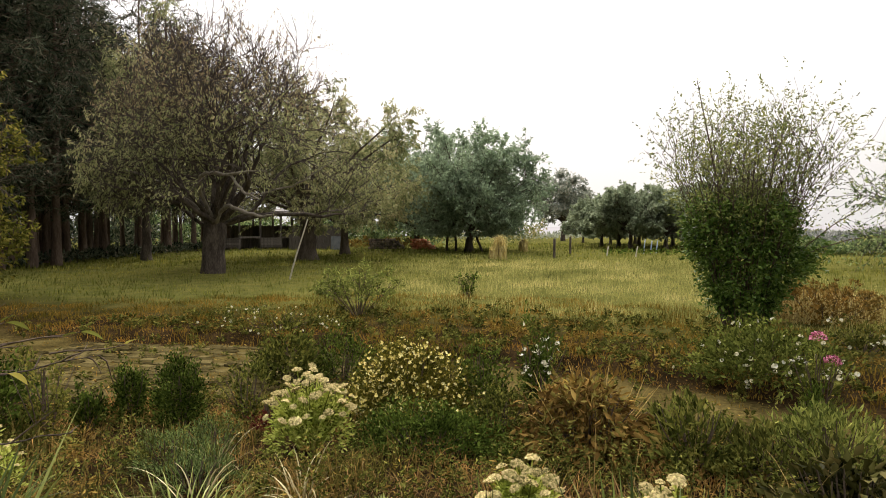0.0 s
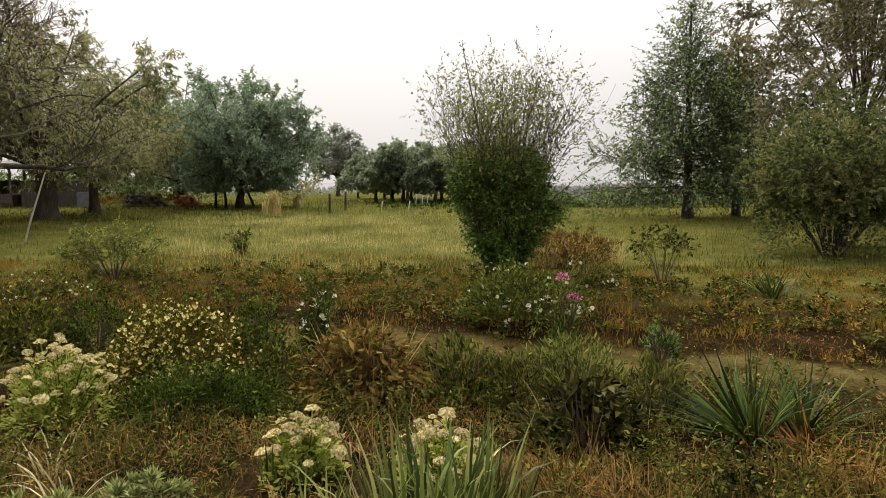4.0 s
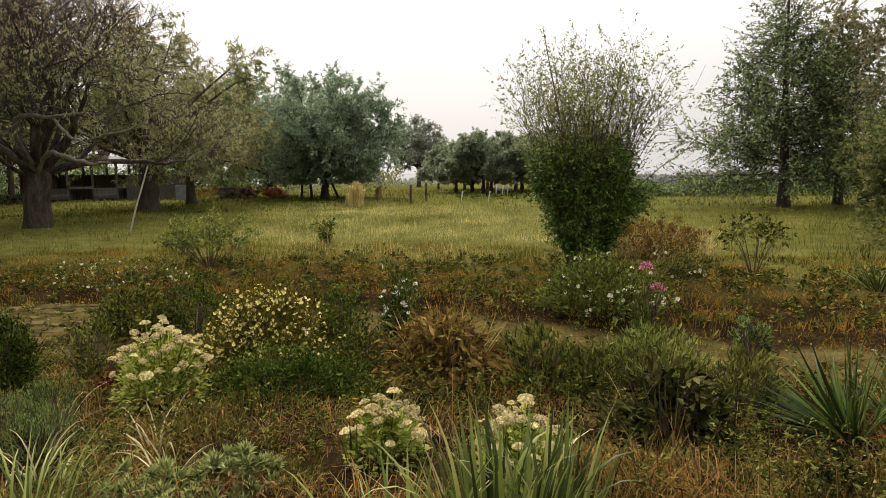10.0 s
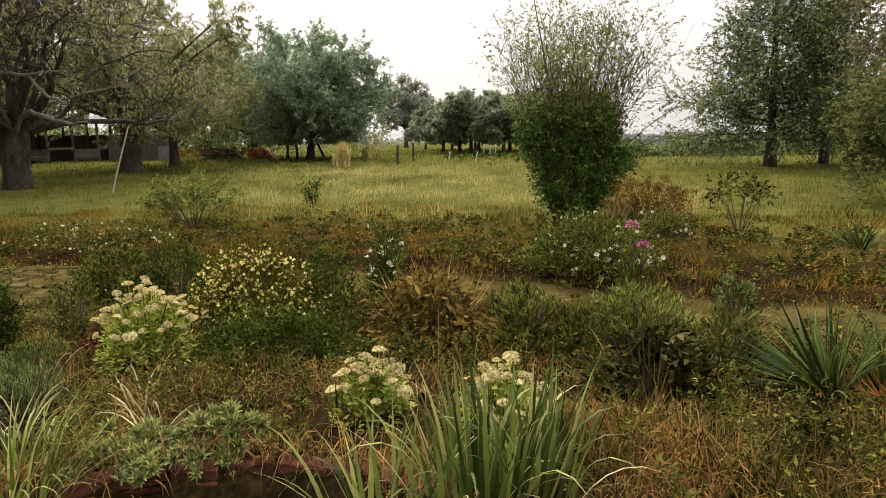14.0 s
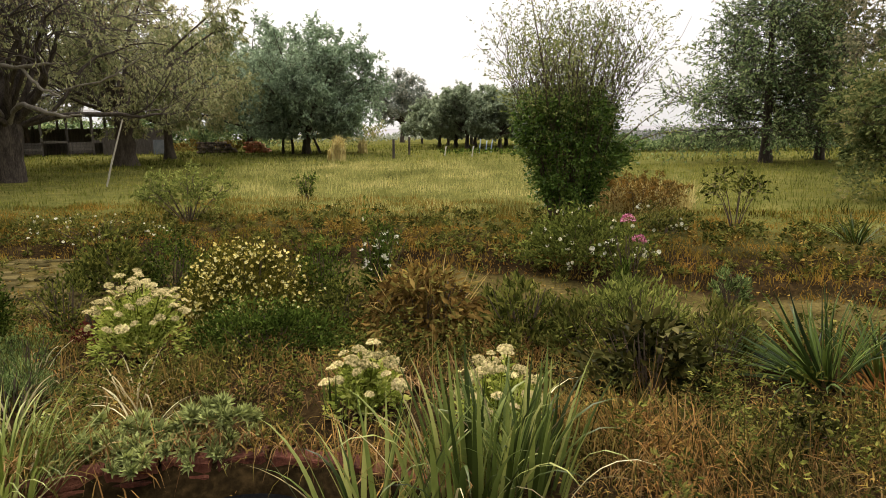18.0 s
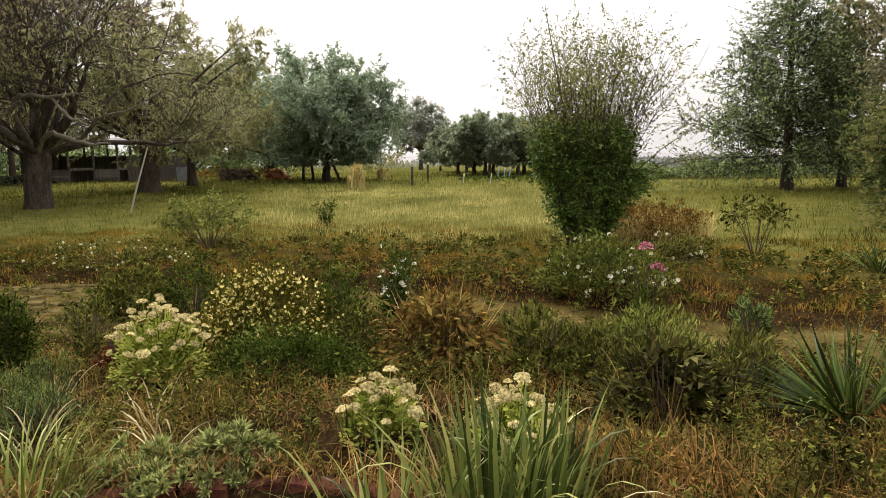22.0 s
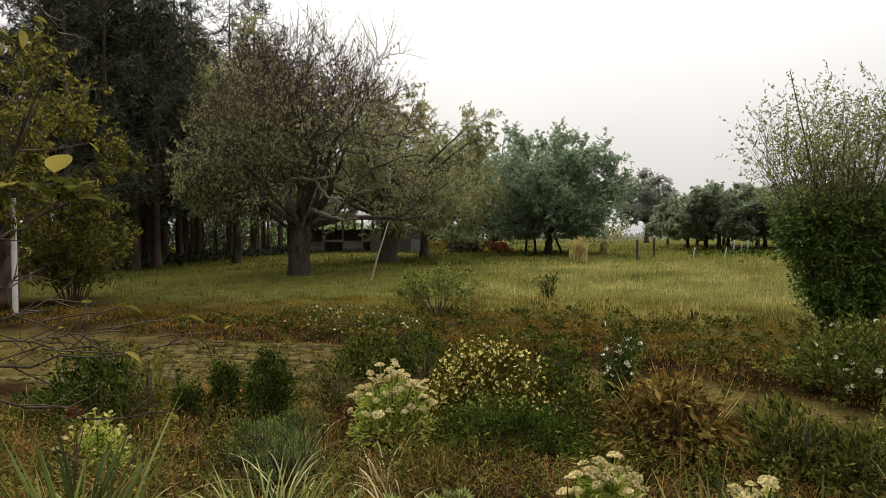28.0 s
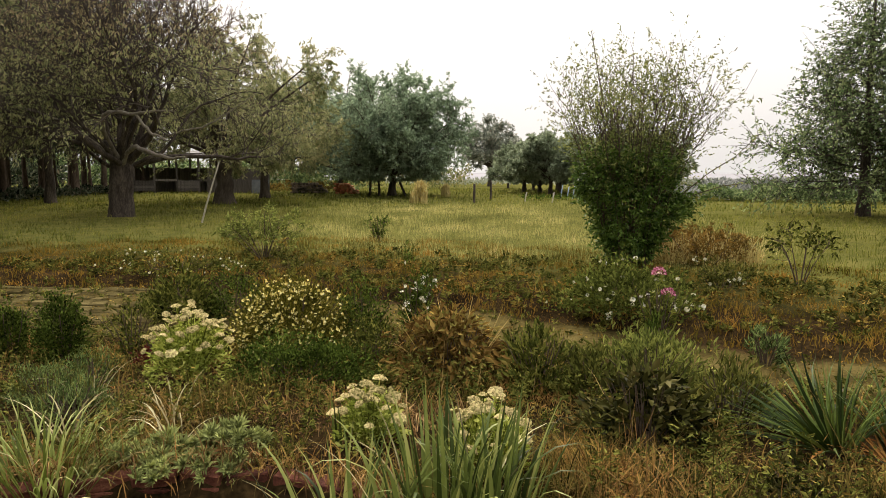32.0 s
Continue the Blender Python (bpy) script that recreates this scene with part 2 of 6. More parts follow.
M["hazed_leaf"] = leaf_mat("hazed_green_tree_leaves", [(0.181, 0.222, 0.18), (0.3, 0.343, 0.279), (0.48, 0.448, 0.379)], 0.45, 0.5, 0.4, 2.0, vary=(0.5, 1.25))
M["orchard_leaf"] = leaf_mat("orchard_leaves", [(0.174, 0.223, 0.144), (0.262, 0.316, 0.2), (0.346, 0.398, 0.261)], 0.5, 0.55, 0.4, 2.0, vary=(0.5, 1.25))
M["needle"] = leaf_mat("dark_conifer_needles", [(0.025, 0.04, 0.024), (0.045, 0.062, 0.038), (0.075, 0.085, 0.055), (0.1, 0.075, 0.052)], 0.6, 0.12, 0.35, 1.5)
M["alder_leaf"] = leaf_mat("dark_alder_leaves", [(0.0651, 0.104, 0.045), (0.117, 0.174, 0.0743), (0.221, 0.256, 0.113)], 0.4, 0.5, 0.4, 1.4)
M["rust_leaf"] = leaf_mat("rust_tinged_leaves", [(0.0673, 0.106, 0.0385), (0.149, 0.174, 0.0676), (0.224, 0.174, 0.0772)], 0.45, 0.45, 0.5, 1.2)
M["birch_leaf"] = leaf_mat("olive_brown_tree_leaves", [(0.105, 0.127, 0.0759), (0.187, 0.203, 0.11), (0.284, 0.263, 0.143), (0.3, 0.226, 0.135)], 0.45, 0.45, 0.4, 1.4, vary=(0.4, 1.5))
M["hazel_leaf"] = leaf_mat("yellowing_hazel_leaves", [(0.0486, 0.0757, 0.0282), (0.0972, 0.132, 0.0462), (0.156, 0.173, 0.0641), (0.214, 0.173, 0.077)], 0.45, 0.35, 0.45, 1.0, vary=(0.3, 1.6))
M["shrub_leaf"] = leaf_mat("dark_shrub_leaves", [(0.0405, 0.0818, 0.0152), (0.0813, 0.155, 0.0255), (0.129, 0.174, 0.0405)], 0.45, 0.2, 0.35, 0.6, 0.1, vary=(0.05, 1.7))
M["willow_leaf"] = leaf_mat("thin_olive_shrub_leaves", [(0.0793, 0.106, 0.0301), (0.137, 0.166, 0.0505), (0.211, 0.214, 0.0756)], 0.45, 0.45, 0.35, 0.9)
M["lime_leaf"] = leaf_mat("yellow_green_leaves", [(0.0637, 0.0824, 0.0148), (0.119, 0.127, 0.026), (0.19, 0.15, 0.0372)], 0.45, 0.45, 0.4, 0.8)
M["quince_leaf"] = leaf_mat("pale_yellow_green_leaves", [(0.125, 0.163, 0.0375), (0.213, 0.25, 0.0625), (0.312, 0.325, 0.0938)], 0.5, 0.3, 0.35, 0.5, vary=(0.35, 1.3))
M["sedge_green"] = leaf_mat("iris_blades", [(0.032, 0.053, 0.012), (0.066, 0.095, 0.02), (0.115, 0.145, 0.034), (0.21, 0.21, 0.065)], 0.45, 0.2, 0.15, 0.4, 0.1, vary=(0.25, 1.8))
M["lime_blade"] = leaf_mat("yellow_green_blades", [(0.0701, 0.105, 0.0145), (0.122, 0.161, 0.0253), (0.178, 0.209, 0.0506), (0.255, 0.251, 0.101)], 0.45, 0.25, 0.3, 0.4, 0.15)
M["dry_stalk"] = leaf_mat("straw_brown_stalks", [(0.15, 0.095, 0.03), (0.25, 0.17, 0.06), (0.36, 0.26, 0.1)], 0.7, 0.15, 0.3, 0.3)
M["sedge_dry"] = leaf_mat("straw_blades", [(0.21, 0.166, 0.0774), (0.293, 0.244, 0.126), (0.363, 0.331, 0.197)], 0.6, 0.25, 0.3, 0.4)
M["yucca"] = leaf_mat("blue_green_sword_leaves", [(0.0236, 0.0437, 0.0088), (0.0404, 0.0675, 0.0138), (0.074, 0.101, 0.0214)], 0.45, 0.08, 0.15, 0.4, 0.1)
M["yucca_dead"] = leaf_mat("dead_brown_sword_leaves", [(0.0546, 0.0172, 0.00515), (0.101, 0.0374, 0.0103), (0.168, 0.0806, 0.024)], 0.7, 0.1, 0.2, 0.4)
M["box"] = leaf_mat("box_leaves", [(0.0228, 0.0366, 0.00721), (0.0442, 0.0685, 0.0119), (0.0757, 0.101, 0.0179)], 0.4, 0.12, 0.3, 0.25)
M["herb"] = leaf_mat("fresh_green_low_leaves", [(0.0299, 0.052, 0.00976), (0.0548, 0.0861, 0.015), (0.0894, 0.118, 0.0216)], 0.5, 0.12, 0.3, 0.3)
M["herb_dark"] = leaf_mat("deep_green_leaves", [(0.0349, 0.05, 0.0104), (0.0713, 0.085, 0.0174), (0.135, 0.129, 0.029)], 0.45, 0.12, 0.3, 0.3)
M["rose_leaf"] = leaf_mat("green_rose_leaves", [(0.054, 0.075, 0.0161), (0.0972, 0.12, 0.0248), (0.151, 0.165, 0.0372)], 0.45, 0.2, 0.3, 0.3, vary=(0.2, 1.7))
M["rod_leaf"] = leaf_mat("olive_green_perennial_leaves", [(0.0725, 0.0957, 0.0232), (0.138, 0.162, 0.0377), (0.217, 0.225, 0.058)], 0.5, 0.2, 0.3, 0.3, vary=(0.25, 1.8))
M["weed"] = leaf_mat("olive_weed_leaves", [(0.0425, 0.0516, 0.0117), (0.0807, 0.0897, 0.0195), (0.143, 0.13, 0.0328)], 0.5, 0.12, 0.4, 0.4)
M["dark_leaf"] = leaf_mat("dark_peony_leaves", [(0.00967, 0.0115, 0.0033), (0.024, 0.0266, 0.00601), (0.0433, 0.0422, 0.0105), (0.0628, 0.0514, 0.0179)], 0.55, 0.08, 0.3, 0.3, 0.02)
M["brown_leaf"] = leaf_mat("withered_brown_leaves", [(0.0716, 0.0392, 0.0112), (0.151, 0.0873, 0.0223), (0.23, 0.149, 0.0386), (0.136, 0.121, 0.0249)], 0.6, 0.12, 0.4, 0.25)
M["peony_brown"] = leaf_mat("withered_peony_leaves", [(0.0577, 0.0354, 0.0117), (0.144, 0.0848, 0.0234), (0.274, 0.164, 0.0468), (0.124, 0.117, 0.0281), (0.317, 0.205, 0.0643)], 0.55, 0.15, 0.25, 0.25, vary=(0.5, 1.4))
M["poten_leaf"] = leaf_mat("small_olive_leaves", [(0.0354, 0.0394, 0.00654), (0.075, 0.0746, 0.0117), (0.133, 0.11, 0.0187)], 0.5, 0.12, 0.4, 0.25)
M["grey_leaf"] = leaf_mat("grey_green_felted_leaves", [(0.184, 0.217, 0.0726), (0.31, 0.351, 0.123), (0.456, 0.494, 0.176)], 0.75, 0.1, 0.3, 0.2, vary=(0.35, 1.15))
M["lavender"] = leaf_mat("grey_green_lavender", [(0.0535, 0.088, 0.029), (0.0978, 0.144, 0.0464), (0.16, 0.206, 0.0726)], 0.65, 0.15, 0.3, 0.2)
M["red_leaf"] = leaf_mat("dark_red_leaves", [(0.042, 0.0103, 0.0101), (0.101, 0.0215, 0.0168), (0.143, 0.043, 0.0294)], 0.5, 0.25, 0.3, 0.2)
M["rust_red"] = leaf_mat("rust_red_petals", [(0.084, 0.0225, 0.0096), (0.154, 0.045, 0.016), (0.21, 0.081, 0.028)], 0.6, 0.15, 0.3, 0.1, vary=(0.4, 1.4))
M["sedum_leaf"] = leaf_mat("pale_green_fleshy_leaves", [(0.209, 0.266, 0.0374), (0.299, 0.362, 0.0642), (0.373, 0.422, 0.118)], 0.5, 0.35, 0.25, 0.2)
M["sedum_head"] = leaf_mat("cream_pink_florets", [(0.25, 0.232, 0.0761), (0.349, 0.309, 0.114), (0.374, 0.292, 0.146), (0.393, 0.352, 0.151)], 0.7, 0.2, 0.4, 0.15)
M["cream"] = leaf_mat("cream_yellow_petals", [(0.6, 0.465, 0.0875), (0.7, 0.571, 0.165), (0.74, 0.625, 0.241)], 0.6, 0.3, 0.3, 0.2)
M["white"] = leaf_mat("white_petals", [(0.665, 0.597, 0.412), (0.783, 0.693, 0.492), (0.725, 0.614, 0.412)], 0.6, 0.3, 0.2, 0.2)
M["pink"] = leaf_mat("purple_pink_petals", [(0.384, 0.085, 0.178), (0.499, 0.136, 0.226), (0.557, 0.221, 0.274)], 0.6, 0.3, 0.2, 0.1)
M["straw"] = leaf_mat("dry_corn_straw", [(0.48, 0.36, 0.13), (0.66, 0.528, 0.22), (0.72, 0.6, 0.28)], 0.7, 0.2, 0.3, 0.4, vary=(0.5, 1.2))
M["brush_leaf"] = leaf_mat("rust_brush_leaves", [(0.119, 0.093, 0.026), (0.221, 0.147, 0.039), (0.323, 0.178, 0.0455)], 0.55, 0.25, 0.4, 0.4, vary=(0.4, 1.4))
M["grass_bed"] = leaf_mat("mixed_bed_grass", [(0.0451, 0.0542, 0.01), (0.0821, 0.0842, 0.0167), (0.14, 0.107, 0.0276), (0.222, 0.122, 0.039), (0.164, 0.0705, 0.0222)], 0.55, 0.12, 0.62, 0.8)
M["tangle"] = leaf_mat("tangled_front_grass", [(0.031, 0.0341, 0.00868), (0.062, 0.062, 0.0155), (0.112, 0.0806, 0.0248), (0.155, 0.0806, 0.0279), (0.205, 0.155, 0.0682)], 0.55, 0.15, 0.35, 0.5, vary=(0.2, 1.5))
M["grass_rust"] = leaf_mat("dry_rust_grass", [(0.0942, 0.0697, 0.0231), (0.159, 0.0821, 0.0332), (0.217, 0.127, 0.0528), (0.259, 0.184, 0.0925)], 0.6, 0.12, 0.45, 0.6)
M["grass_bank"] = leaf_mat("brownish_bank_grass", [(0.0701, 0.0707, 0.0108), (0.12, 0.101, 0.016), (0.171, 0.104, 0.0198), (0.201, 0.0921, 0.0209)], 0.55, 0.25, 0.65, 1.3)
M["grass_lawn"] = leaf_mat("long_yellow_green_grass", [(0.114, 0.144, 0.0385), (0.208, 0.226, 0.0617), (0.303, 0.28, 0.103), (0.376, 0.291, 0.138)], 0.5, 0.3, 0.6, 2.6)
# Short green grass, darkened with the trees' shade in its colour.
M["grass_shade"] = leaf_mat("shade_toned_grass", [(0.0697, 0.0912, 0.019), (0.117, 0.133, 0.026), (0.175, 0.154, 0.0347)], 0.55, 0.3, 0.6, 3.0)
# Distance haze is painted into the far hedge and hill colours.
M["far_leaf"] = leaf_mat("haze_paled_far_hedge", [(0.2, 0.23, 0.17), (0.28, 0.31, 0.23), (0.36, 0.37, 0.29)], 0.6, 0.4, 0.5, 6.0, vary=(0.7, 1.2))
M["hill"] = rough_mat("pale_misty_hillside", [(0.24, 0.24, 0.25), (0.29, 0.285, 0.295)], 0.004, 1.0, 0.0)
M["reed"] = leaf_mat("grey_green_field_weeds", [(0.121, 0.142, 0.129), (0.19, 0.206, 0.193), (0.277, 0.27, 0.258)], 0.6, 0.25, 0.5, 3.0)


def ground_mat():
    """Soil under the plants: bare sandy path, rusty litter in the beds, greener turf on the lawn."""
    m, n, l, b = base_mat("garden_soil", 1.0, 0.0)
    geo = n.new("ShaderNodeNewGeometry")
    big, mid, fine = (n.new("ShaderNodeTexNoise") for _ in range(3))
    for s, sc in ((big, 0.35), (mid, 2.2), (fine, 28.0)):
        s.inputs["Scale"].default_value, s.inputs["Detail"].default_value = sc, 5.0
        l.new(geo.outputs["Position"], s.inputs["Vector"])
    mx = n.new("ShaderNodeMix")
    mx.inputs["Factor"].default_value = 0.5
    l.new(mid.outputs["Fac"], mx.inputs["A"])
    l.new(fine.outputs["Fac"], mx.inputs["B"])
    st = n.new("ShaderNodeMapRange")
    st.inputs["From Min"].default_value, st.inputs["From Max"].default_value = 0.33, 0.67
    l.new(mx.outputs["Result"], st.inputs["Value"])
    soil = ramp_node(n, [(0.006, 0.004, 0.002), (0.02, 0.013, 0.006), (0.055, 0.034, 0.014)])
    turf = ramp_node(n, [(0.04, 0.045, 0.012), (0.09, 0.09, 0.024), (0.15, 0.13, 0.04)])
    sand = ramp_node(n, [(0.025, 0.019, 0.007), (0.07, 0.054, 0.018), (0.12, 0.094, 0.034)])
    for r in (soil, turf, sand):
        l.new(st.outputs[0], r.inputs["Fac"])
    at1, at2 = n.new("ShaderNodeAttribute"), n.new("ShaderNodeAttribute")
    at1.attribute_name, at2.attribute_name = "turf", "sand"
    m1, m2 = n.new("ShaderNodeMix"), n.new("ShaderNodeMix")
    for k in (m1, m2):
        k.data_type = "RGBA"
    l.new(at1.outputs["Fac"], m1.inputs["Factor"])
    l.new(soil.outputs["Color"], m1.inputs["A"])
    l.new(turf.outputs["Color"], m1.inputs["B"])
    l.new(at2.outputs["Fac"], m2.inputs["Factor"])
    l.new(m1.outputs["Result"], m2.inputs["A"])
    l.new(sand.outputs["Color"], m2.inputs["B"])
    l.new(m2.outputs["Result"], b.inputs["Base Color"])
    bp = n.new("ShaderNodeBump")
    bp.inputs["Strength"].default_value, bp.inputs["Distance"].default_value = 0.6, 0.03
    l.new(mx.outputs["Result"], bp.inputs["Height"])
    l.new(bp.outputs[0], b.inputs["Normal"])
    return m


M["ground"] = ground_mat()

# ---- mesh tools ----
R = np.random.default_rng(11)


def mesh_np(name, verts, faces, mat, smooth=False):
    """A mesh from arrays: faces is a list of index arrays, each (n, 3) or (n, 4)."""
    me = bpy.data.meshes.new(name)
    verts = np.asarray(verts, np.float32).reshape(-1, 3)
    faces = [np.asarray(f, np.int32) for f in (faces if isinstance(faces, list) else [faces]) if len(f)]
    loops = np.concatenate([f.ravel() for f in faces])
    sizes = np.concatenate([np.full(len(f), f.shape[1], np.int32) for f in faces])
    starts = np.r_[0, np.cumsum(sizes)[:-1]].astype(np.int32)
    me.vertices.add(len(verts))
    me.vertices.foreach_set("co", verts.ravel())
    me.loops.add(len(loops))
    me.loops.foreach_set("vertex_index", loops)
    me.polygons.add(len(sizes))
    me.polygons.foreach_set("loop_start", starts)
    me.polygons.foreach_set("loop_total", sizes)
    if smooth:
        me.polygons.foreach_set("use_smooth", np.ones(len(sizes), bool))
    me.update(calc_edges=True)
    me.materials.append(mat)
    return me


def thing(name, at=(0, 0, 0), label="", category="", group="", kind="", turn=0.0):
    ob = new(name)
    ob.matrix_basis = pose(*at, 0, 0, turn)
    return tagged(ob, label, category, group, kind)


def part(name, me, parent, label="", m=None, kind=""):
    ob = new(name, me)
    ob.parent = parent
    if m is not None:
        ob.matrix_basis = m
    return tagged(ob, label, kind=kind)


def unit(v):
    return v / np.maximum(np.linalg.norm(v, axis=-1, keepdims=True), 1e-9)


def leaves(name, P, D, L, W, mat, fold=0.25, roll=None, long=False):
    """Many single leaves: at P, along D, L long and W wide, folded on the midrib."""
    n = len(P)
    P, D = np.asarray(P, float), unit(np.asarray(D, float))
    L, W = np.broadcast_to(L, n)[:, None], np.broadcast_to(W, n)[:, None]
    h = R.normal(size=(n, 3))
    S = unit(np.cross(D, h))
    N = np.cross(S, D)
    mid = P + D * L * 0.45
    tip = P + D * L - N * L * 0.12 * R.uniform(0, 2, (n, 1))
    a, b = mid + S * W / 2 + N * W * fold, mid - S * W / 2 + N * W * fold
    i = np.arange(n)[:, None] * 4
    V = np.stack([P, a, tip, b], 1)
    return mesh_np(name, V, np.concatenate([i + [0, 1, 2], i + [0, 2, 3]]), mat)


def blades(name, P, H, W, mat, lean=0.35, curl=0.5, seg=2, az=None):
    """Grass blades: narrow tapering strips that lean and bow over."""
    n = len(P)
    P = np.asarray(P, float)
    H, W = np.broadcast_to(H, n), np.broadcast_to(W, n)
    az = R.uniform(0, 2 * np.pi, n) if az is None else az
    A = np.stack([np.cos(az), np.sin(az), 0 * az], 1)
    S = np.stack([-np.sin(az + R.normal(0, 0.7, n)), np.cos(az + R.normal(0, 0.7, n)), 0 * az], 1)
    l0, c0 = np.abs(R.normal(0, lean, n)), R.uniform(0, curl * 2, n)
    rows, C = [], P.copy()
    for k in range(seg + 1):
        s = k / seg
        if k < seg:
            w = (W * (1 - 0.55 * s) / 2)[:, None]
            rows += [C - S * w, C + S * w]
        else:
            rows.append(C.copy())
        ang = np.clip(l0 + c0 * s * 1.6, 0, 2.6)
        C = C + (A * np.sin(ang)[:, None] + np.array([0, 0, 1.0]) * np.cos(ang)[:, None]) * (H / seg)[:, None]
    m = 2 * seg + 1
    V = np.stack(rows, 1)
    i = np.arange(n)[:, None] * m
    quads = [i + [2 * k, 2 * k + 1, 2 * k + 3, 2 * k + 2] for k in range(seg - 1)]
    tris = i + [2 * seg - 2, 2 * seg - 1, 2 * seg]
    return mesh_np(name, V, ([np.concatenate(quads)] if quads else []) + [tris], mat)


def tubes(name, lines, mat, sides=6):
    """Tapered round stems along lines of points with a radius each."""
    V, F, base = [], [], 0
    a = np.linspace(0, 2 * np.pi, sides, endpoint=False)
    for pts, rad in lines:
        pts = np.asarray(pts, float)
        T = unit(np.gradient(pts, axis=0))
        ref = np.array([0.3, 0.1, 1.0]) if abs(T[0][2]) < 0.9 else np.array([1.0, 0.2, 0])
        X = unit(np.cross(T, ref))
        Y = np.cross(T, X)
        r = np.asarray(rad, float)[:, None, None]
        ring = pts[:, None] + r * (X[:, None] * np.cos(a)[None, :, None] + Y[:, None] * np.sin(a)[None, :, None])
        k = len(pts)
        V.append(ring.reshape(-1, 3))
        j = np.arange(sides)
        for s in range(k - 1):
            o = base + s * sides
            F.append(np.stack([o + j, o + (j + 1) % sides, o + sides + (j + 1) % sides, o + sides + j], 1))
        base += k * sides
    return mesh_np(name, np.concatenate(V), np.concatenate(F), mat, True)


def boxmesh(name, sx, sy, sz, mat, bevel=0.0, jitter=0.0):
    """A block standing on its base, with bevelled and slightly uneven edges."""
    bm = bmesh.new()
    bmesh.ops.create_cube(bm, size=1)
    for v in bm.verts:
        v.co = Vector((v.co.x * sx, v.co.y * sy, (v.co.z + 0.5) * sz))
    if bevel:
        bmesh.ops.bevel(bm, geom=bm.edges[:], offset=bevel, segments=1, affect="EDGES")
    for v in bm.verts:
        v.co += Vector([random.uniform(-jitter, jitter) for _ in range(3)])
    me = bpy.data.meshes.new(name)
    bm.to_mesh(me)
    bm.free()
    me.materials.append(mat)
    return me


def limb(p, d, length, r0, r1, k=6, wander=0.18, up=0.0):
    """A wandering tapered line from p along d."""
    pts, d = [np.array(p, float)], unit(np.array(d, float))
    for s in range(k):
        d = unit(d + R.normal(0, wander, 3) + np.array([0, 0, up]))
        pts.append(pts[-1] + d * length / k)
    return np.array(pts), np.linspace(r0, r1, k + 1)


def side_shoot(pts, t, spread, keep=0.5):
    """A place on a limb and a way out from it."""
    f = t * (len(pts) - 1)
    i = min(int(f), len(pts) - 2)
    p = pts[i] + (pts[i + 1] - pts[i]) * (f - i)
    ax = unit(pts[i + 1] - pts[i])
    h = R.normal(size=3)
    return p, unit(keep * ax + spread * unit(np.cross(ax, h)))


# ---- ground ----
EDGE_FAR = ([-60, -16, -10.5, -6.9, -4.8, -1.0, 1.3, 3.9, 9, 40], [9, 8.6, 8.45, 8.6, 8.75, 8.3, 7.15, 5.7, 4.0, -4])
EDGE_NEAR = ([-60, -16, -10, -5, -3, -1, 0.5, 1.2, 2.5, 3.5, 7, 40], [4, 4.6, 5.0, 5.4, 6.1, 6.6, 5.95, 5.6, 5.15, 4.6, 3.0, -6])


def far_edge(x):
    return np.interp(x, *EDGE_FAR)


def near_edge(x):
    return np.interp(x, *EDGE_NEAR)


def pond(x, y):
    return ((x + 0.78) / 0.42) ** 2 + ((y - 2.42) / 0.42) ** 2


def hollow(x, y):
    return ((x + 1.1) / 1.2) ** 2 + ((y - 2.3) / 0.66) ** 2


def ground_z(x, y):
    """Beds and path lie level, a low bank leads up to the lawn, which rises a little towards the trees."""
    x, y = np.asarray(x, float), np.asarray(y, float)
    r = np.hypot(x, y)
    past = np.clip((y - far_edge(x)) / 0.35, 0, 1)
    z = 0.12 * past * past * (3 - 2 * past) + 0.016 * np.clip(r - 9, 0, 35)
    z = z + 0.02 * np.sin(x * 1.9 + y * 0.7) * np.sin(y * 2.3 - x * 0.4) * (r > 3) * (r < 60)
    return z - 0.13 * np.clip((1 - hollow(x, y)) * 6, 0, 1) - 0.3 * np.clip((1 - pond(x, y)) * 3, 0, 1)


def gz(x, y):
    return float(ground_z(x, y))


def build_ground():
    rr = np.concatenate([np.arange(0.4, 12, 0.1), np.geomspace(12, 2600, 56)])
    na = 288
    aa = np.linspace(0, 2 * np.pi, na, endpoint=False)
    x, y = np.outer(rr, np.cos(aa)), np.outer(rr, np.sin(aa))
    z = ground_z(x, y)
    V = np.stack([x, y, z], -1).reshape(-1, 3)
    V = np.concatenate([V, [[0, 0, gz(0, 0)]]])
    i, j = np.meshgrid(np.arange(len(rr) - 1), np.arange(na), indexing="ij")
    i, j = i.ravel(), j.ravel()
    q = np.stack([i * na + j, (i + 1) * na + j, (i + 1) * na + (j + 1) % na, i * na + (j + 1) % na], 1)
    k = np.arange(na)
    t = np.stack([np.full(na, len(V) - 1), k, (k + 1) % na], 1)
    me = mesh_np("ground", V, [q, t], M["ground"], True)
    X, Y = V[:, 0], V[:, 1]
    edge = 0.18 * np.sin(X * 2.1) + 0.12 * np.sin(X * 5.3 + 1)
    turf = np.maximum(np.clip((Y - far_edge(X) - 1.5) / 3.0, 0, 1), np.clip((1.5 - Y) / 0.8, 0, 1))
    sand = np.clip((far_edge(X) - 0.1 + edge - Y) / 0.25, 0, 1) * np.clip((Y - near_edge(X) - edge) / 0.3, 0, 1)
    for nm, val in (("turf", turf), ("sand", sand)):
        at = me.attributes.new(nm, "FLOAT", "POINT")
        at.data.foreach_set("value", val.astype(np.float32))
    tagged(new("ground", me), "garden soil, sandy path and rough turf", "ground", kind="structure")


build_ground()

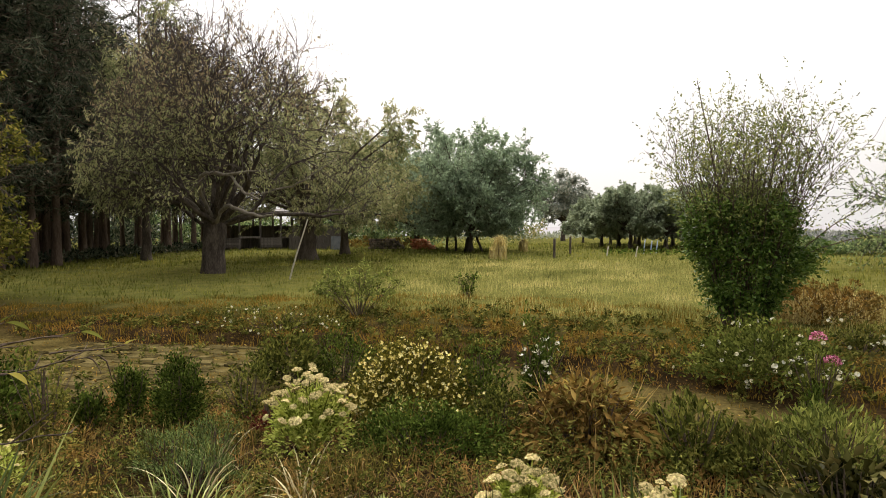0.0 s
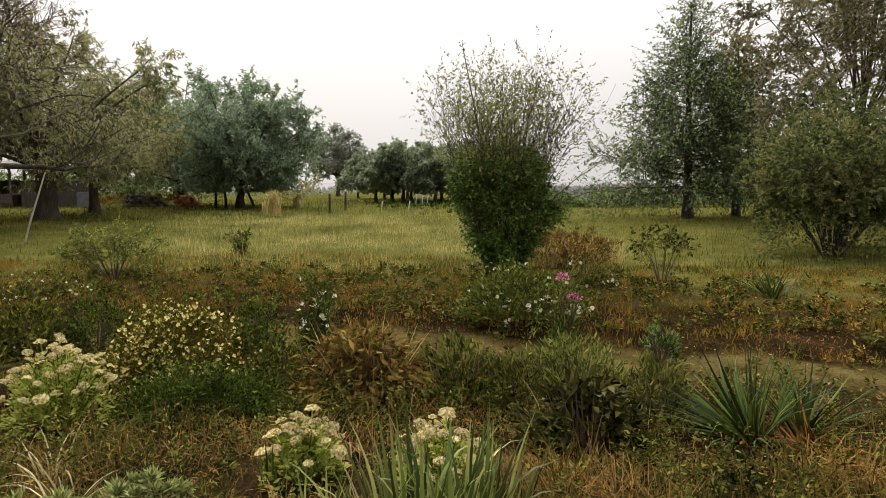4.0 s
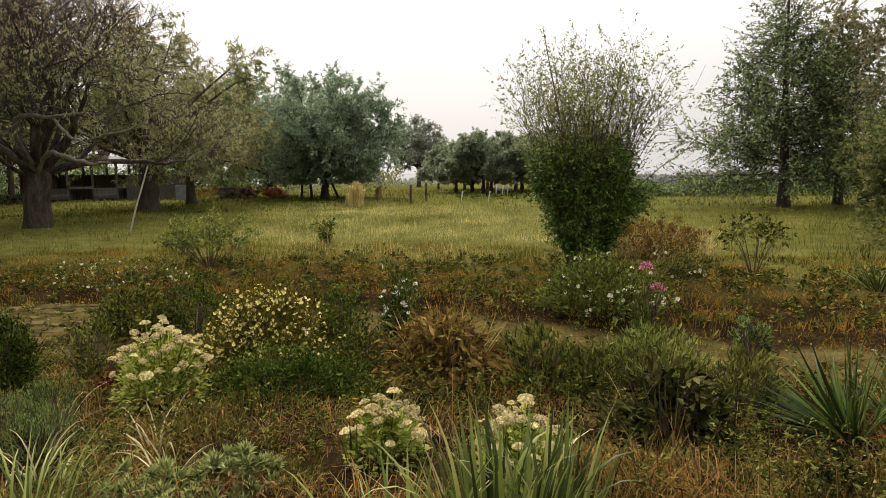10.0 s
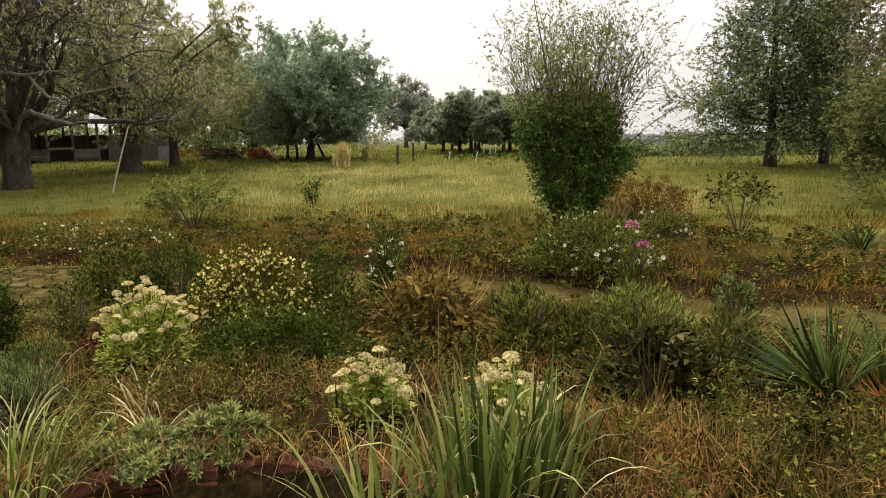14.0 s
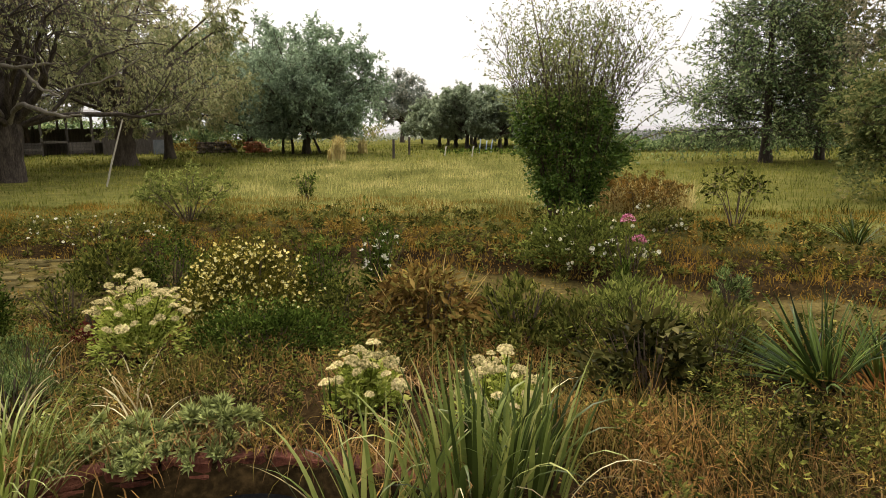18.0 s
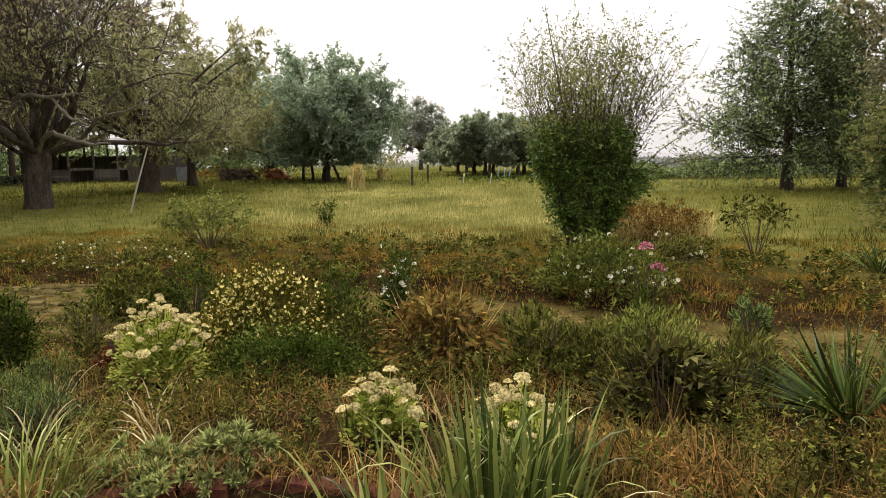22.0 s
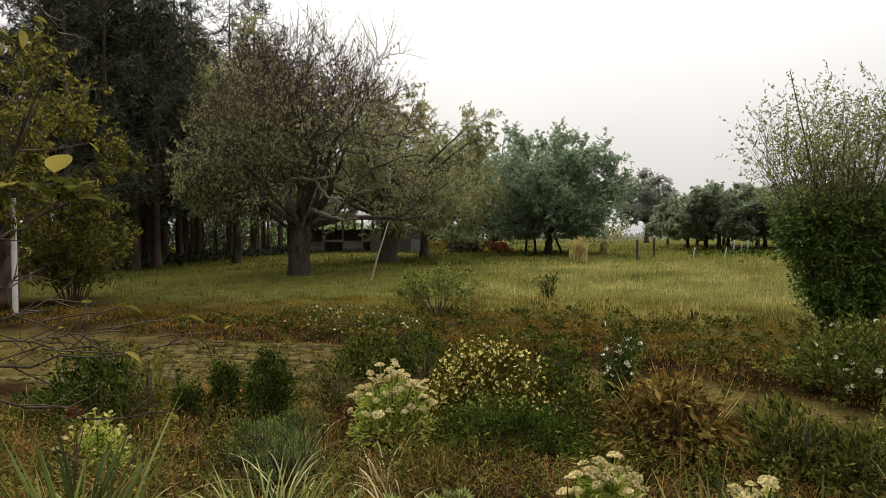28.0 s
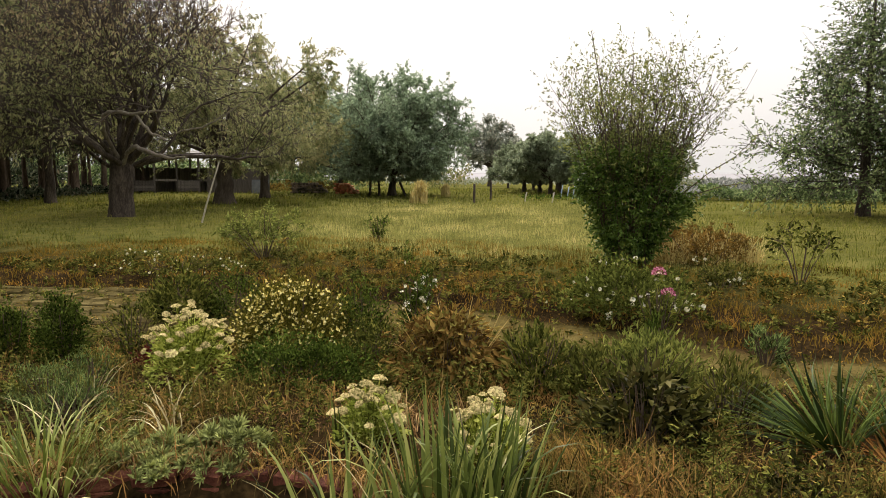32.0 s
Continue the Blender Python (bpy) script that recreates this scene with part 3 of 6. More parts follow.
# ---- trees ----
def broadleaf(name, at, label, crown, cz, trunk_h, trunk_r, n1, n2, n3, per, leaf, mat, bark="bark", droop=0.3,
              low=-0.35, high=1.0, lean=(0, 0), twig_len=0.16, second=0.42, category="tree", group="", flare=1.5, bare=0.0, sub=0.75, reach=(0.75, 1.05), limb_r=0.45, shift=(0, 0), floor=0.0):
    """A tree: trunk, limbs that reach out to the crown's outline, branches, twigs and single leaves on the twigs."""
    t = thing(name, at, label, category, group)
    crown = np.array(crown, float)
    top = np.array([lean[0], lean[1], trunk_h])
    k = 7
    pts = np.array([[lean[0] * (s / k) ** 1.4, lean[1] * (s / k) ** 1.4, trunk_h * s / k - 0.12 * (s == 0)] for s in range(k + 1)])
    pts[1:-1] += R.normal(0, trunk_r * 0.12, (k - 1, 3)) * [1, 1, 0]
    rad = trunk_r * (0.72 + 0.28 * np.linspace(1, 0, k + 1)) + trunk_r * (flare - 1) * np.exp(-np.linspace(0, 6, k + 1) * 1.1)
    part("trunk", tubes("trunk", [(pts, rad)], M[bark], 12), t)
    big, small, P, D = [], [], [], []
    size = float(crown.mean())
    for i in range(n1):
        u = 2 * np.pi * (i + R.uniform(-0.3, 0.3)) * 0.381966
        zz = low + (high - low) * ((i + 0.5) / n1) ** 0.9
        ring = math.sqrt(max(0.0, 1 - min(0.98, abs(zz)) ** 2))
        goal = np.array([lean[0] + shift[0], lean[1] + shift[1], cz]) + crown * np.array([math.cos(u) * ring, math.sin(u) * ring, zz]) * R.uniform(*reach)
        start = top - np.array([0, 0, R.uniform(0, 0.25) * trunk_h * 0.6])
        s = np.linspace(0, 1, 8)[:, None]
        bend = start + np.array([(goal - start)[0] * 0.45, (goal - start)[1] * 0.45, (goal - start)[2] * 0.62])
        line = (1 - s) ** 2 * start + 2 * s * (1 - s) * bend + s ** 2 * goal
        line[1:] += np.cumsum(R.normal(0, 0.014 * size, (7, 3)), 0)
        r0 = trunk_r * limb_r * R.uniform(0.75, 1.1)
        big.append((line, np.linspace(r0, 0.012, 8)))
        for _ in range(n2):
            a = R.uniform(0.25, 1) ** 0.8
            p, d = side_shoot(line, a, 0.9, 0.7)
            ln = size * second * R.uniform(0.5, 1.1) * (1.15 - 0.5 * a)
            l2, r2 = limb(p, d, ln, max(0.012, r0 * 0.4 * (1.1 - a)), 0.006, 4, 0.22, -0.05 * droop)
            small.append((l2, r2))
            for _ in range(n3):
                p3, d3 = side_shoot(l2, R.uniform(0.15, 1), 0.9, 0.8)
                l3, r3 = limb(p3, d3, size * twig_len * R.uniform(0.5, 1.3), 0.008, 0.003, 2, 0.25, -0.12 * droop)
                small.append((l3, r3))
                if R.uniform() < bare:
                    continue
                m = max(1, int(per * R.uniform(0.5, 1.5)))
                f = R.uniform(0.05, 1, m)[:, None] ** 0.7
                q = np.where(f < 0.5, l3[0] + (l3[1] - l3[0]) * f * 2, l3[1] + (l3[2] - l3[1]) * (f * 2 - 1))
                P.append(q)
                D.append(d3 * 0.5 + R.normal(0, 0.6, (m, 3)) + np.array([0, 0, -droop]))
    for line in big:
        part("limb", tubes("limb", [line], M[bark], 7), t)
    small = [s for s in small if s[0][:, 2].min() > floor]
    part("twig_mass", tubes("twig_mass", small, M["twig"], 3), t, kind="stuff")
    P, D = np.concatenate(P), np.concatenate(D)
    P, D = P[P[:, 2] > floor], D[P[:, 2] > floor]
    L = leaf[0] * R.uniform(0.65, 1.25, len(P))
    part("crown", leaves("crown", P, D, L, L * leaf[1], M[mat]), t, kind="stuff")
    return t


def on(x, y, dz=0.0):
    return (x, y, gz(x, y) + dz)


def spreading_tree(name, at, label, crown, centre, trunk_h, trunk_r, scaffolds, counts, per, leaf, mats, category="tree"):
    """An old orchard tree: a short thick trunk with a swollen head, crooked limbs that fork again and again, leaves hanging at the twig ends."""
    t = thing(name, at, label, category)
    crown, centre = np.array(crown, float), np.array(centre, float)
    k = 9
    h = np.linspace(0, 1, k + 1)
    pts = np.stack([0.1 * h ** 1.5, 0.05 * h, trunk_h * h - 0.12 * (h == 0)], 1)
    pts[1:-1, :2] += R.normal(0, trunk_r * 0.05, (k - 1, 2))
    part("trunk", tubes("trunk", [(pts, trunk_r * np.interp(h, [0, 0.12, 0.35, 0.75, 1], [1.1, 1.0, 0.93, 0.97, 0.8]))], M["bark_dark"], 14), t)

    def inside(p):
        return (((p - centre) / crown) ** 2).sum(-1) < 1.0

    def bare_zone(p):
        return (p[:, 0] > -0.6) & (p[:, 0] < 3.6) & (p[:, 2] < 3.75) & (p[:, 1] < -0.6)

    def cut(line, rad):
        ok = inside(line)
        n = len(line) if ok.all() else max(2, int(np.argmin(ok)))
        return line[:n], rad[:n]

    twigs, P, D = [], [], []
    for az, el, ln, r0 in scaffolds:
        d = np.array([math.cos(radians(az)) * math.cos(radians(el)), math.sin(radians(az)) * math.cos(radians(el)), math.sin(radians(el))])
        start = pts[-1] + np.array([d[0], d[1], 0]) * trunk_r * 0.45 - [0, 0, R.uniform(0.05, 0.45)]
        l1, r1 = cut(*limb(start, d, ln, r0, 0.015, 10, 0.22, 0.035))
        part("limb", tubes("limb", [(l1, r1)], M["bark_dark"], 8), t)
        for _ in range(counts[0]):
            a = R.uniform(0.2, 1) ** 0.8
            p, d2 = side_shoot(l1, a, 0.85, 0.65)
            l2, r2 = cut(*limb(p, d2, ln * R.uniform(0.3, 0.65) * (1.2 - 0.5 * a), max(0.016, r0 * 0.4 * (1.15 - a)), 0.01, 7, 0.22, 0.03))
            twigs.append((l2, r2))
            for _ in range(counts[1]):
                p, d3 = side_shoot(l2, R.uniform(0.2, 1), 0.8, 0.75)
                l3, r3 = cut(*limb(p, d3, R.uniform(0.6, 1.6), 0.011, 0.005, 4, 0.2, 0.03))
                twigs.append((l3, r3))
                for _ in range(counts[2]):
                    p, d4 = side_shoot(l3, R.uniform(0.2, 1), 0.75, 0.85)
                    high = (p[2] - centre[2]) / crown[2]
                    rise = float(np.interp(high, [0.3, 0.8], [0, 1]))
                    l4, r4 = limb(p, d4 + np.array([0, 0, 0.7 * rise]), R.uniform(0.2, 0.6) * (1 + 1.3 * rise), 0.009, 0.004, 2, 0.2, 0.02)
                    twigs.append((l4, r4))
                    if R.uniform() < np.interp(high, [-0.6, 0.2, 0.6, 0.9], [0.06, 0.15, 0.45, 0.68]):
                        continue
                    m = max(1, int(per * R.uniform(0.4, 1.5) * np.interp(high, [-0.5, 0.9], [1.2, 0.65])))
                    f = R.uniform(0.1, 1, m)[:, None]
                    P.append(l4[0] + (l4[-1] - l4[0]) * f)
                    D.append(d4 * 0.35 + R.normal(0, 0.4, (m, 3)) + np.array([0, 0, -0.9]))
    twigs = [w for w in twigs if w[0][:, 2].min() > 1.75 and not (bare_zone(w[0]).any() and R.uniform() < 0.45)]
    part("twig_mass", tubes("twig_mass", twigs, M["twig_dark"], 3), t, kind="stuff")
    P, D = np.concatenate(P), np.concatenate(D)
    ok = P[:, 2] > 2.0 + R.normal(0, 0.25, len(P))
    ok &= ~(bare_zone(P) & (R.uniform(0, 1, len(P)) < 0.66))
    P, D = P[ok], D[ok]
    L = leaf[0] * R.uniform(0.65, 1.25, len(P))
    top = P[:, 2] + R.normal(0, 0.8, len(P)) > centre[2] + 0.3 * crown[2]
    for nm, sel, mt in (("crown", ~top, mats[0]), ("crown_top", top, mats[1])):
        part(nm, leaves(nm, P[sel], D[sel], L[sel], L[sel] * leaf[1], M[mt]), t, kind="stuff")
    return t


SCAFFOLD = [(200, 38, 5.0, 0.12), (170, 62, 5.4, 0.1), (250, 50, 5.2, 0.11), (290, 35, 4.8, 0.11), (315, 55, 6.0, 0.12), (345, 28, 6.6, 0.12), (10, 48, 6.8, 0.11), (40, 30, 6.2, 0.11),
            (75, 55, 5.4, 0.1), (110, 40, 5.2, 0.1), (140, 30, 5.2, 0.1), (215, 14, 4.6, 0.09), (330, 20, 5.6, 0.07), (0, 70, 6.2, 0.1), (90, 78, 6.4, 0.1), (265, 72, 6.0, 0.1), (20, 18, 5.8, 0.07), (275, 12, 4.2, 0.08), (155, 10, 4.6, 0.08), (300, 70, 6.0, 0.09), (230, 65, 5.6, 0.09)]
cherry = spreading_tree("cherry_tree", on(-13.1, 20.3), "old cherry tree with thick trunk, turning leaves and bare top twigs", (5.9, 5.4, 4.5), (2.2, 0, 4.1), 2.05, 0.41,
                        SCAFFOLD, (12, 6, 5), 6.0, (0.14, 0.32), ("cherry_leaf", "cherry_top"))
for line, rad in (([[0.15, -0.2, 1.9], [0.1, -0.9, 2.75], [0.5, -1.4, 3.3], [1.2, -1.7, 3.3], [1.9, -1.9, 3.22], [2.5, -2.0, 3.3], [3.2, -2.0, 3.28]], [0.09, 0.085, 0.08, 0.075, 0.06, 0.045, 0.02]),
                  ([[1.9, -1.9, 3.2], [2.2, -2.0, 2.85], [2.55, -2.1, 2.6], [3.0, -2.1, 2.4]], [0.05, 0.055, 0.05, 0.025]),
                  ([[0.2, -0.1, 1.7], [0.8, -0.6, 2.3], [1.35, -0.9, 2.25], [1.9, -1.0, 2.02], [2.5, -1.1, 1.9], [3.1, -1.2, 1.95]], [0.11, 0.1, 0.09, 0.075, 0.06, 0.02]),
                  ([[2.2, -1.2, 2.5], [3.0, -1.3, 2.75], [3.8, -1.3, 2.85], [4.6, -1.3, 3.3], [5.5, -1.2, 3.9]], [0.035, 0.035, 0.03, 0.025, 0.012]),
                  ([[0.1, -0.1, 1.8], [-0.5, -1.1, 2.7], [-1.2, -1.6, 3.2], [-2.4, -1.9, 3.6], [-3.4, -2.0, 3.9]], [0.09, 0.075, 0.06, 0.045, 0.02])):
    line, rad = np.array(line), np.array(rad) * 0.8
    for _ in range(2):
        near, far = 0.75 * line[:-1] + 0.25 * line[1:], 0.25 * line[:-1] + 0.75 * line[1:]
        r_near, r_far = 0.75 * rad[:-1] + 0.25 * rad[1:], 0.25 * rad[:-1] + 0.75 * rad[1:]
        line = np.concatenate([line[:1], np.stack([near, far], 1).reshape(-1, 3), line[-1:]])
        rad = np.concatenate([rad[:1], np.stack([r_near, r_far], 1).ravel(), rad[-1:]])
    line[2:-1] += R.normal(0, 0.018, line[2:-1].shape)
    part("bare_limb", tubes("bare_limb", [(line, rad * R.uniform(0.88, 1.12, len(rad)))], M["pale_limb"], 8), cherry, "pale weathered bare limb")
broadleaf("walnut_tree", on(-13.6, 29.0), "tree with a dark trunk and yellowing drooping leaves", (5.2, 4.6, 3.6), 4.7, 2.2, 0.42, 22, 13, 8, 13, (0.2, 0.36), "drooping_leaf", droop=0.9, low=-0.85, limb_r=0.28, floor=1.25)
broadleaf("plum_tree", on(-14.2, 35.2), "yellowing drooping fruit tree with a thin trunk", (5.4, 4.6, 3.7), 4.8, 1.8, 0.25, 20, 13, 8, 13, (0.2, 0.36), "drooping_leaf", droop=0.9, low=-0.85, limb_r=0.3, floor=1.3)
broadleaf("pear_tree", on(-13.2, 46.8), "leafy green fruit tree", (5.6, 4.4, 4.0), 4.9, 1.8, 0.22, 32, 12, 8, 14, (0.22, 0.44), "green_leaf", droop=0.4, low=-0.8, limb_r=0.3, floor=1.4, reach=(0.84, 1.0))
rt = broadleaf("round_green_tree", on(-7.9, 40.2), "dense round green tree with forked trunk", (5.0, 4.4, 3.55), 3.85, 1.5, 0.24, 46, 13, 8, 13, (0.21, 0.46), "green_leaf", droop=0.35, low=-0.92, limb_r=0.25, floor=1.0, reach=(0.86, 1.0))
for dx, ln in ((-0.9, 1.9), (0.8, 1.7), (-1.5, 1.8)):
    part("stem", tubes("stem", [limb((dx, 0.2, -0.1), (-dx * 0.15 - 0.1, 0, 1), ln + 0.4, 0.09, 0.05, 5, 0.08)], M["bark"], 7), rt)
far_tree = broadleaf("lone_field_tree", on(-5.4, 101), "tall airy tree standing alone in the field", (4.7, 4.6, 4.2), 6.3, 3.0, 0.3, 30, 12, 8, 7, (0.36, 0.48), "hazed_leaf", droop=0.2, low=-0.75, limb_r=0.3)
apple = None
for n, (x, y, s) in enumerate([(0.2, 52.5, 1.0), (2.1, 46.2, 1.1), (4.2, 44.2, 1.1), (6.4, 46.5, 1.1), (1.0, 61, 1.0), (3.2, 56, 1.1), (-1.8, 76, 1.0), (8.8, 50, 1.1), (5.4, 52, 1.1), (0.2, 66, 1.05), (3.4, 66, 1.15), (7.4, 58, 1.2), (1.4, 49.5, 1.1), (10.6, 54, 1.2)]):
    if apple is None or n == 2:
        apple = broadleaf("apple_tree", on(x, y), "low spreading orchard apple tree", (2.7, 2.4, 1.6), 2.15, 1.0, 0.14, 26, 9, 6, 14, (0.19, 0.5), "orchard_leaf", droop=0.3, low=-0.6, group="orchard trees", limb_r=0.35)
    else:
        copy_thing(apple, pose(*on(x, y), 0, 0, 67 * n) @ Matrix.Scale(s, 4))


def conifer_like(name, at, label, H, base_r, mat, n, per, leaf, shape=0.8, trunk_r=0.16, start=0.9, bark="bark_dark", tilt=-0.05, category="tree", group="", needle=False, cone=None):
    """A straight trunk with side branches in tiers that grow shorter towards the top."""
    t = thing(name, at, label, category, group)
    k = 10
    pts = np.stack([R.normal(0, 0.03, k + 1).cumsum() * 0.6, R.normal(0, 0.03, k + 1).cumsum() * 0.6, np.linspace(-0.1, H, k + 1)], 1)
    pts[0, :2] = 0
    part("trunk", tubes("trunk", [(pts, np.linspace(trunk_r, 0.015, k + 1) + trunk_r * 0.4 * (np.arange(k + 1) == 0))], M[bark], 9), t)
    small, P, D = [], [], []
    for i in range(n):
        f = (i + R.uniform()) / n
        z = start + (H - start) * f
        ln = base_r * max(0.06, (1 - f) ** shape) * R.uniform(0.7, 1.15)
        if cone:
            ln *= np.interp(f, *cone)
        u = i * 2.39996 + R.normal(0, 0.2)
        c = np.array([np.interp(z, pts[:, 2], pts[:, 0]), np.interp(z, pts[:, 2], pts[:, 1]), z])
        l1, r1 = limb(c, (math.cos(u), math.sin(u), tilt + 0.5 * f), ln, 0.035 * (1.1 - f), 0.006, 5, 0.12, 0.02)
        small.append((l1, r1))
        for _ in range(max(3, int(per * ln / base_r))):
            p, d = side_shoot(l1, R.uniform(0.12, 1), 0.8, 0.7)
            l2, r2 = limb(p, d, (0.28 * base_r if not needle else 0.7) * R.uniform(0.5, 1.2), 0.01, 0.004, 2, 0.2, -0.1)
            small.append((l2, r2))
            m = 14 if needle else 10
            fr = R.uniform(0, 1, m)[:, None]
            P.append(np.where(fr < 0.5, l2[0] + (l2[1] - l2[0]) * fr * 2, l2[1] + (l2[2] - l2[1]) * (fr * 2 - 1)))
            D.append(d * 0.5 + R.normal(0, 0.55, (m, 3)) + np.array([0, 0, -0.25]))
    part("branch_mass", tubes("branch_mass", small, M[bark], 3), t, kind="stuff")
    P, D = np.concatenate(P), np.concatenate(D)
    L = leaf[0] * R.uniform(0.6, 1.25, len(P))
    part("crown", leaves("crown", P, D, L, L * leaf[1], M[mat]), t, kind="stuff")
    return t


# the conifer row along the far left side, a planted strip several trees deep
pines = [conifer_like("pine_tree", on(-22.0, 21.0), "tall dark conifer with bare lower trunk in a dense row", 15.0 - 2 * v, 3.1, "needle", 74, 11, (0.32, 0.1), 0.5, 0.15, 2.4, "pine_bark", -0.12, "conifer", "conifer row", True)
         for v in range(3)]
ROW = ([-33, -20.9, -21.8, -22.6, -24.0, -25.6, -26.5, -26.5], [7, 17.3, 20.5, 23.0, 26.5, 31.0, 36.0, 43.0])
count = 0
for depth in range(3):
    for s in np.linspace(0, 1, 13):
        q = s * 7 + depth * 0.15
        bx, by = np.interp(q, np.arange(8), ROW[0]), np.interp(q, np.arange(8), ROW[1])
        x, y = bx - depth * 2.3 + R.normal(0, 0.35), by + R.normal(0, 0.4) + depth * 0.4
        m = pose(*on(x, y), 0, 0, R.uniform(0, 360)) @ Matrix.Scale(R.uniform(0.88, 1.12) * (1 + 0.16 * s), 4)
        if count < 3:
            pines[count].matrix_basis = m
        else:
            copy_thing(pines[count % 3], m)
        count += 1

slim = conifer_like("pine_tree", on(-23.0, 18.5), "slim conifer in the row with only a high thin crown", 10.5, 1.5, "needle", 20, 7, (0.45, 0.17), 0.5, 0.11, 4.5, "pine_bark", 0.1, "conifer", "conifer row", True)
for s in np.linspace(0.08, 1, 34):
    q = s * 7
    x, y = np.interp(q, np.arange(8), ROW[0]) - R.uniform(0.3, 5.5), np.interp(q, np.arange(8), ROW[1]) + R.normal(0, 0.5)
    copy_thing(slim, pose(*on(x, y), 0, 0, R.uniform(0, 360)) @ Matrix.Scale(R.uniform(0.85, 1.2), 4))
broadleaf("yellowing_tall_tree", on(-21.0, 27.0), "tall tree with yellowing airy crown behind the cherry", (2.8, 3.0, 5.2), 7.4, 3.0, 0.2, 20, 11, 7, 8, (0.18, 0.4), "drooping_leaf", "bark_dark", 0.6, low=-0.8, limb_r=0.25)

# trees on the right
conifer_like("alder_tree", on(12.35, 24.6), "tall pointed dark green tree with tiered branches", 8.3, 4.5, "alder_leaf", 130, 56, (0.135, 0.46), 1.0, 0.2, 0.95, cone=([0, 0.12, 0.3, 0.6, 0.8, 1], [0.74, 0.95, 0.9, 0.78, 0.6, 0.3]))
conifer_like("rust_tinged_tree", on(14.7, 25.2), "tree with rust-tinged leaves beside the dark pointed tree", 7.0, 2.2, "rust_leaf", 70, 34, (0.15, 0.5), 0.5, 0.16, 1.0)
broadleaf("birch_tree", on(14.8, 18.6), "tall airy tree with thin olive leaves and two stems", (3.6, 3.4, 5.4), 7.4, 3.0, 0.2, 24, 13, 8, 19, (0.13, 0.45), "birch_leaf", "bark_dark", 0.5, low=-0.9, twig_len=0.2, limb_r=0.18)


def bush(name, at, label, w, h, stems, n2, n3, per, leaf, mat, droop=0.2, spread=0.5, base=0.12, stem_r=0.02, bark="twig", category="shrub", group="", bare_to=0.1, d=None, rise=0.05, fill=0, flat=0.35):
    """A shrub of many stems from one stool, with shoots, twigs and single leaves; fill adds inner leaf mass."""
    t = thing(name, at, label, category, group)
    S, P, D = [], [], []
    d = d or w
    for i in range(stems):
        u = i * 2.39996 + R.normal(0, 0.25)
        out = math.sqrt((i + 0.5) / stems)
        top = np.array([math.cos(u) * w / 2 * out, math.sin(u) * d / 2 * out, h * (1 - flat * out * out) * R.uniform(0.82, 1.05)])
        p0 = np.array([math.cos(u) * base * out, math.sin(u) * base * out, -0.03])
        s = np.linspace(0, 1, 7)[:, None]
        bend = p0 + (top - p0) * [0.35 * spread * 2, 0.35 * spread * 2, 0.6]
        line = (1 - s) ** 2 * p0 + 2 * s * (1 - s) * bend + s ** 2 * top
        line[1:] += np.cumsum(R.normal(0, 0.0055 * h, (6, 3)), 0)
        S.append((line, np.linspace(stem_r, stem_r * 0.25, 7)))
        for _ in range(n2):
            a = R.uniform(bare_to, 1)
            p, dd = side_shoot(line, a, 0.8, 0.8)
            l2, r2 = limb(p, dd + np.array([0, 0, rise]), h * 0.28 * R.uniform(0.4, 1.1), stem_r * 0.4, stem_r * 0.15, 3, 0.2, rise)
            S.append((l2, r2))
            for _ in range(n3):
                p3, d3 = side_shoot(l2, R.uniform(0.1, 1), 0.8, 0.8)
                m = max(1, int(per * R.uniform(0.5, 1.5)))
                ln = h * 0.1 * R.uniform(0.4, 1.2, (m, 1))
                P.append(p3 + d3 * ln)
                D.append(d3 * 0.7 + R.normal(0, 0.5, (m, 3)) + np.array([0, 0, -droop]))
    if fill:
        v = unit(R.normal(size=(fill, 3))) * R.uniform(0.45, 1, (fill, 1)) ** 0.5
        v[:, 2] = np.abs(v[:, 2])
        P.append(v * [w / 2 * 0.92, d / 2 * 0.92, h * 0.9] + [0, 0, 0.03])
        D.append(v + R.normal(0, 0.6, (fill, 3)))
    part("stem_mass", tubes("stem_mass", S, M[bark], 4), t, kind="stuff")
    P, D = np.concatenate(P), np.concatenate(D)
    L = leaf[0] * R.uniform(0.6, 1.3, len(P))
    keep = P[:, 2] > 0.01
    part("foliage", leaves("foliage", P[keep], D[keep], L[keep], L[keep] * leaf[1], M[mat]), t, kind="stuff")
    return t


# the tall shrub in the lawn: upright thin shoots over a dense dark lower half
tall = bush("tall_shrub", on(2.38, 11.4), "tall multi-stemmed shrub, airy olive top over a dark green lower half", 2.75, 3.25, 64, 9, 5, 7, (0.058, 0.36), "willow_leaf", 0.2, 0.42, 0.36, 0.013, bare_to=0.35, rise=0.2, flat=0.14)
NC, NL = 210, 80
cz = 0.16 + 1.85 * R.uniform(0, 1, NC) ** 0.85
cu = R.uniform(0, 6.283, NC)
cw = np.interp(cz, [0.1, 0.4, 1.0, 1.5, 2.0], [0.16, 0.48, 0.82, 0.95, 0.8]) * np.sqrt(R.uniform(0.15, 1.1, NC)) * (1 + 0.14 * np.sin(3 * cu + 2 * cz))
C = np.stack([cw * np.cos(cu), cw * np.sin(cu), cz], 1)
P = np.repeat(C, NL, 0) + R.normal(0, 1, (NC * NL, 3)) * np.repeat(R.uniform(0.05, 0.12, NC), NL)[:, None]
L = 0.082 * R.uniform(0.6, 1.3, len(P))
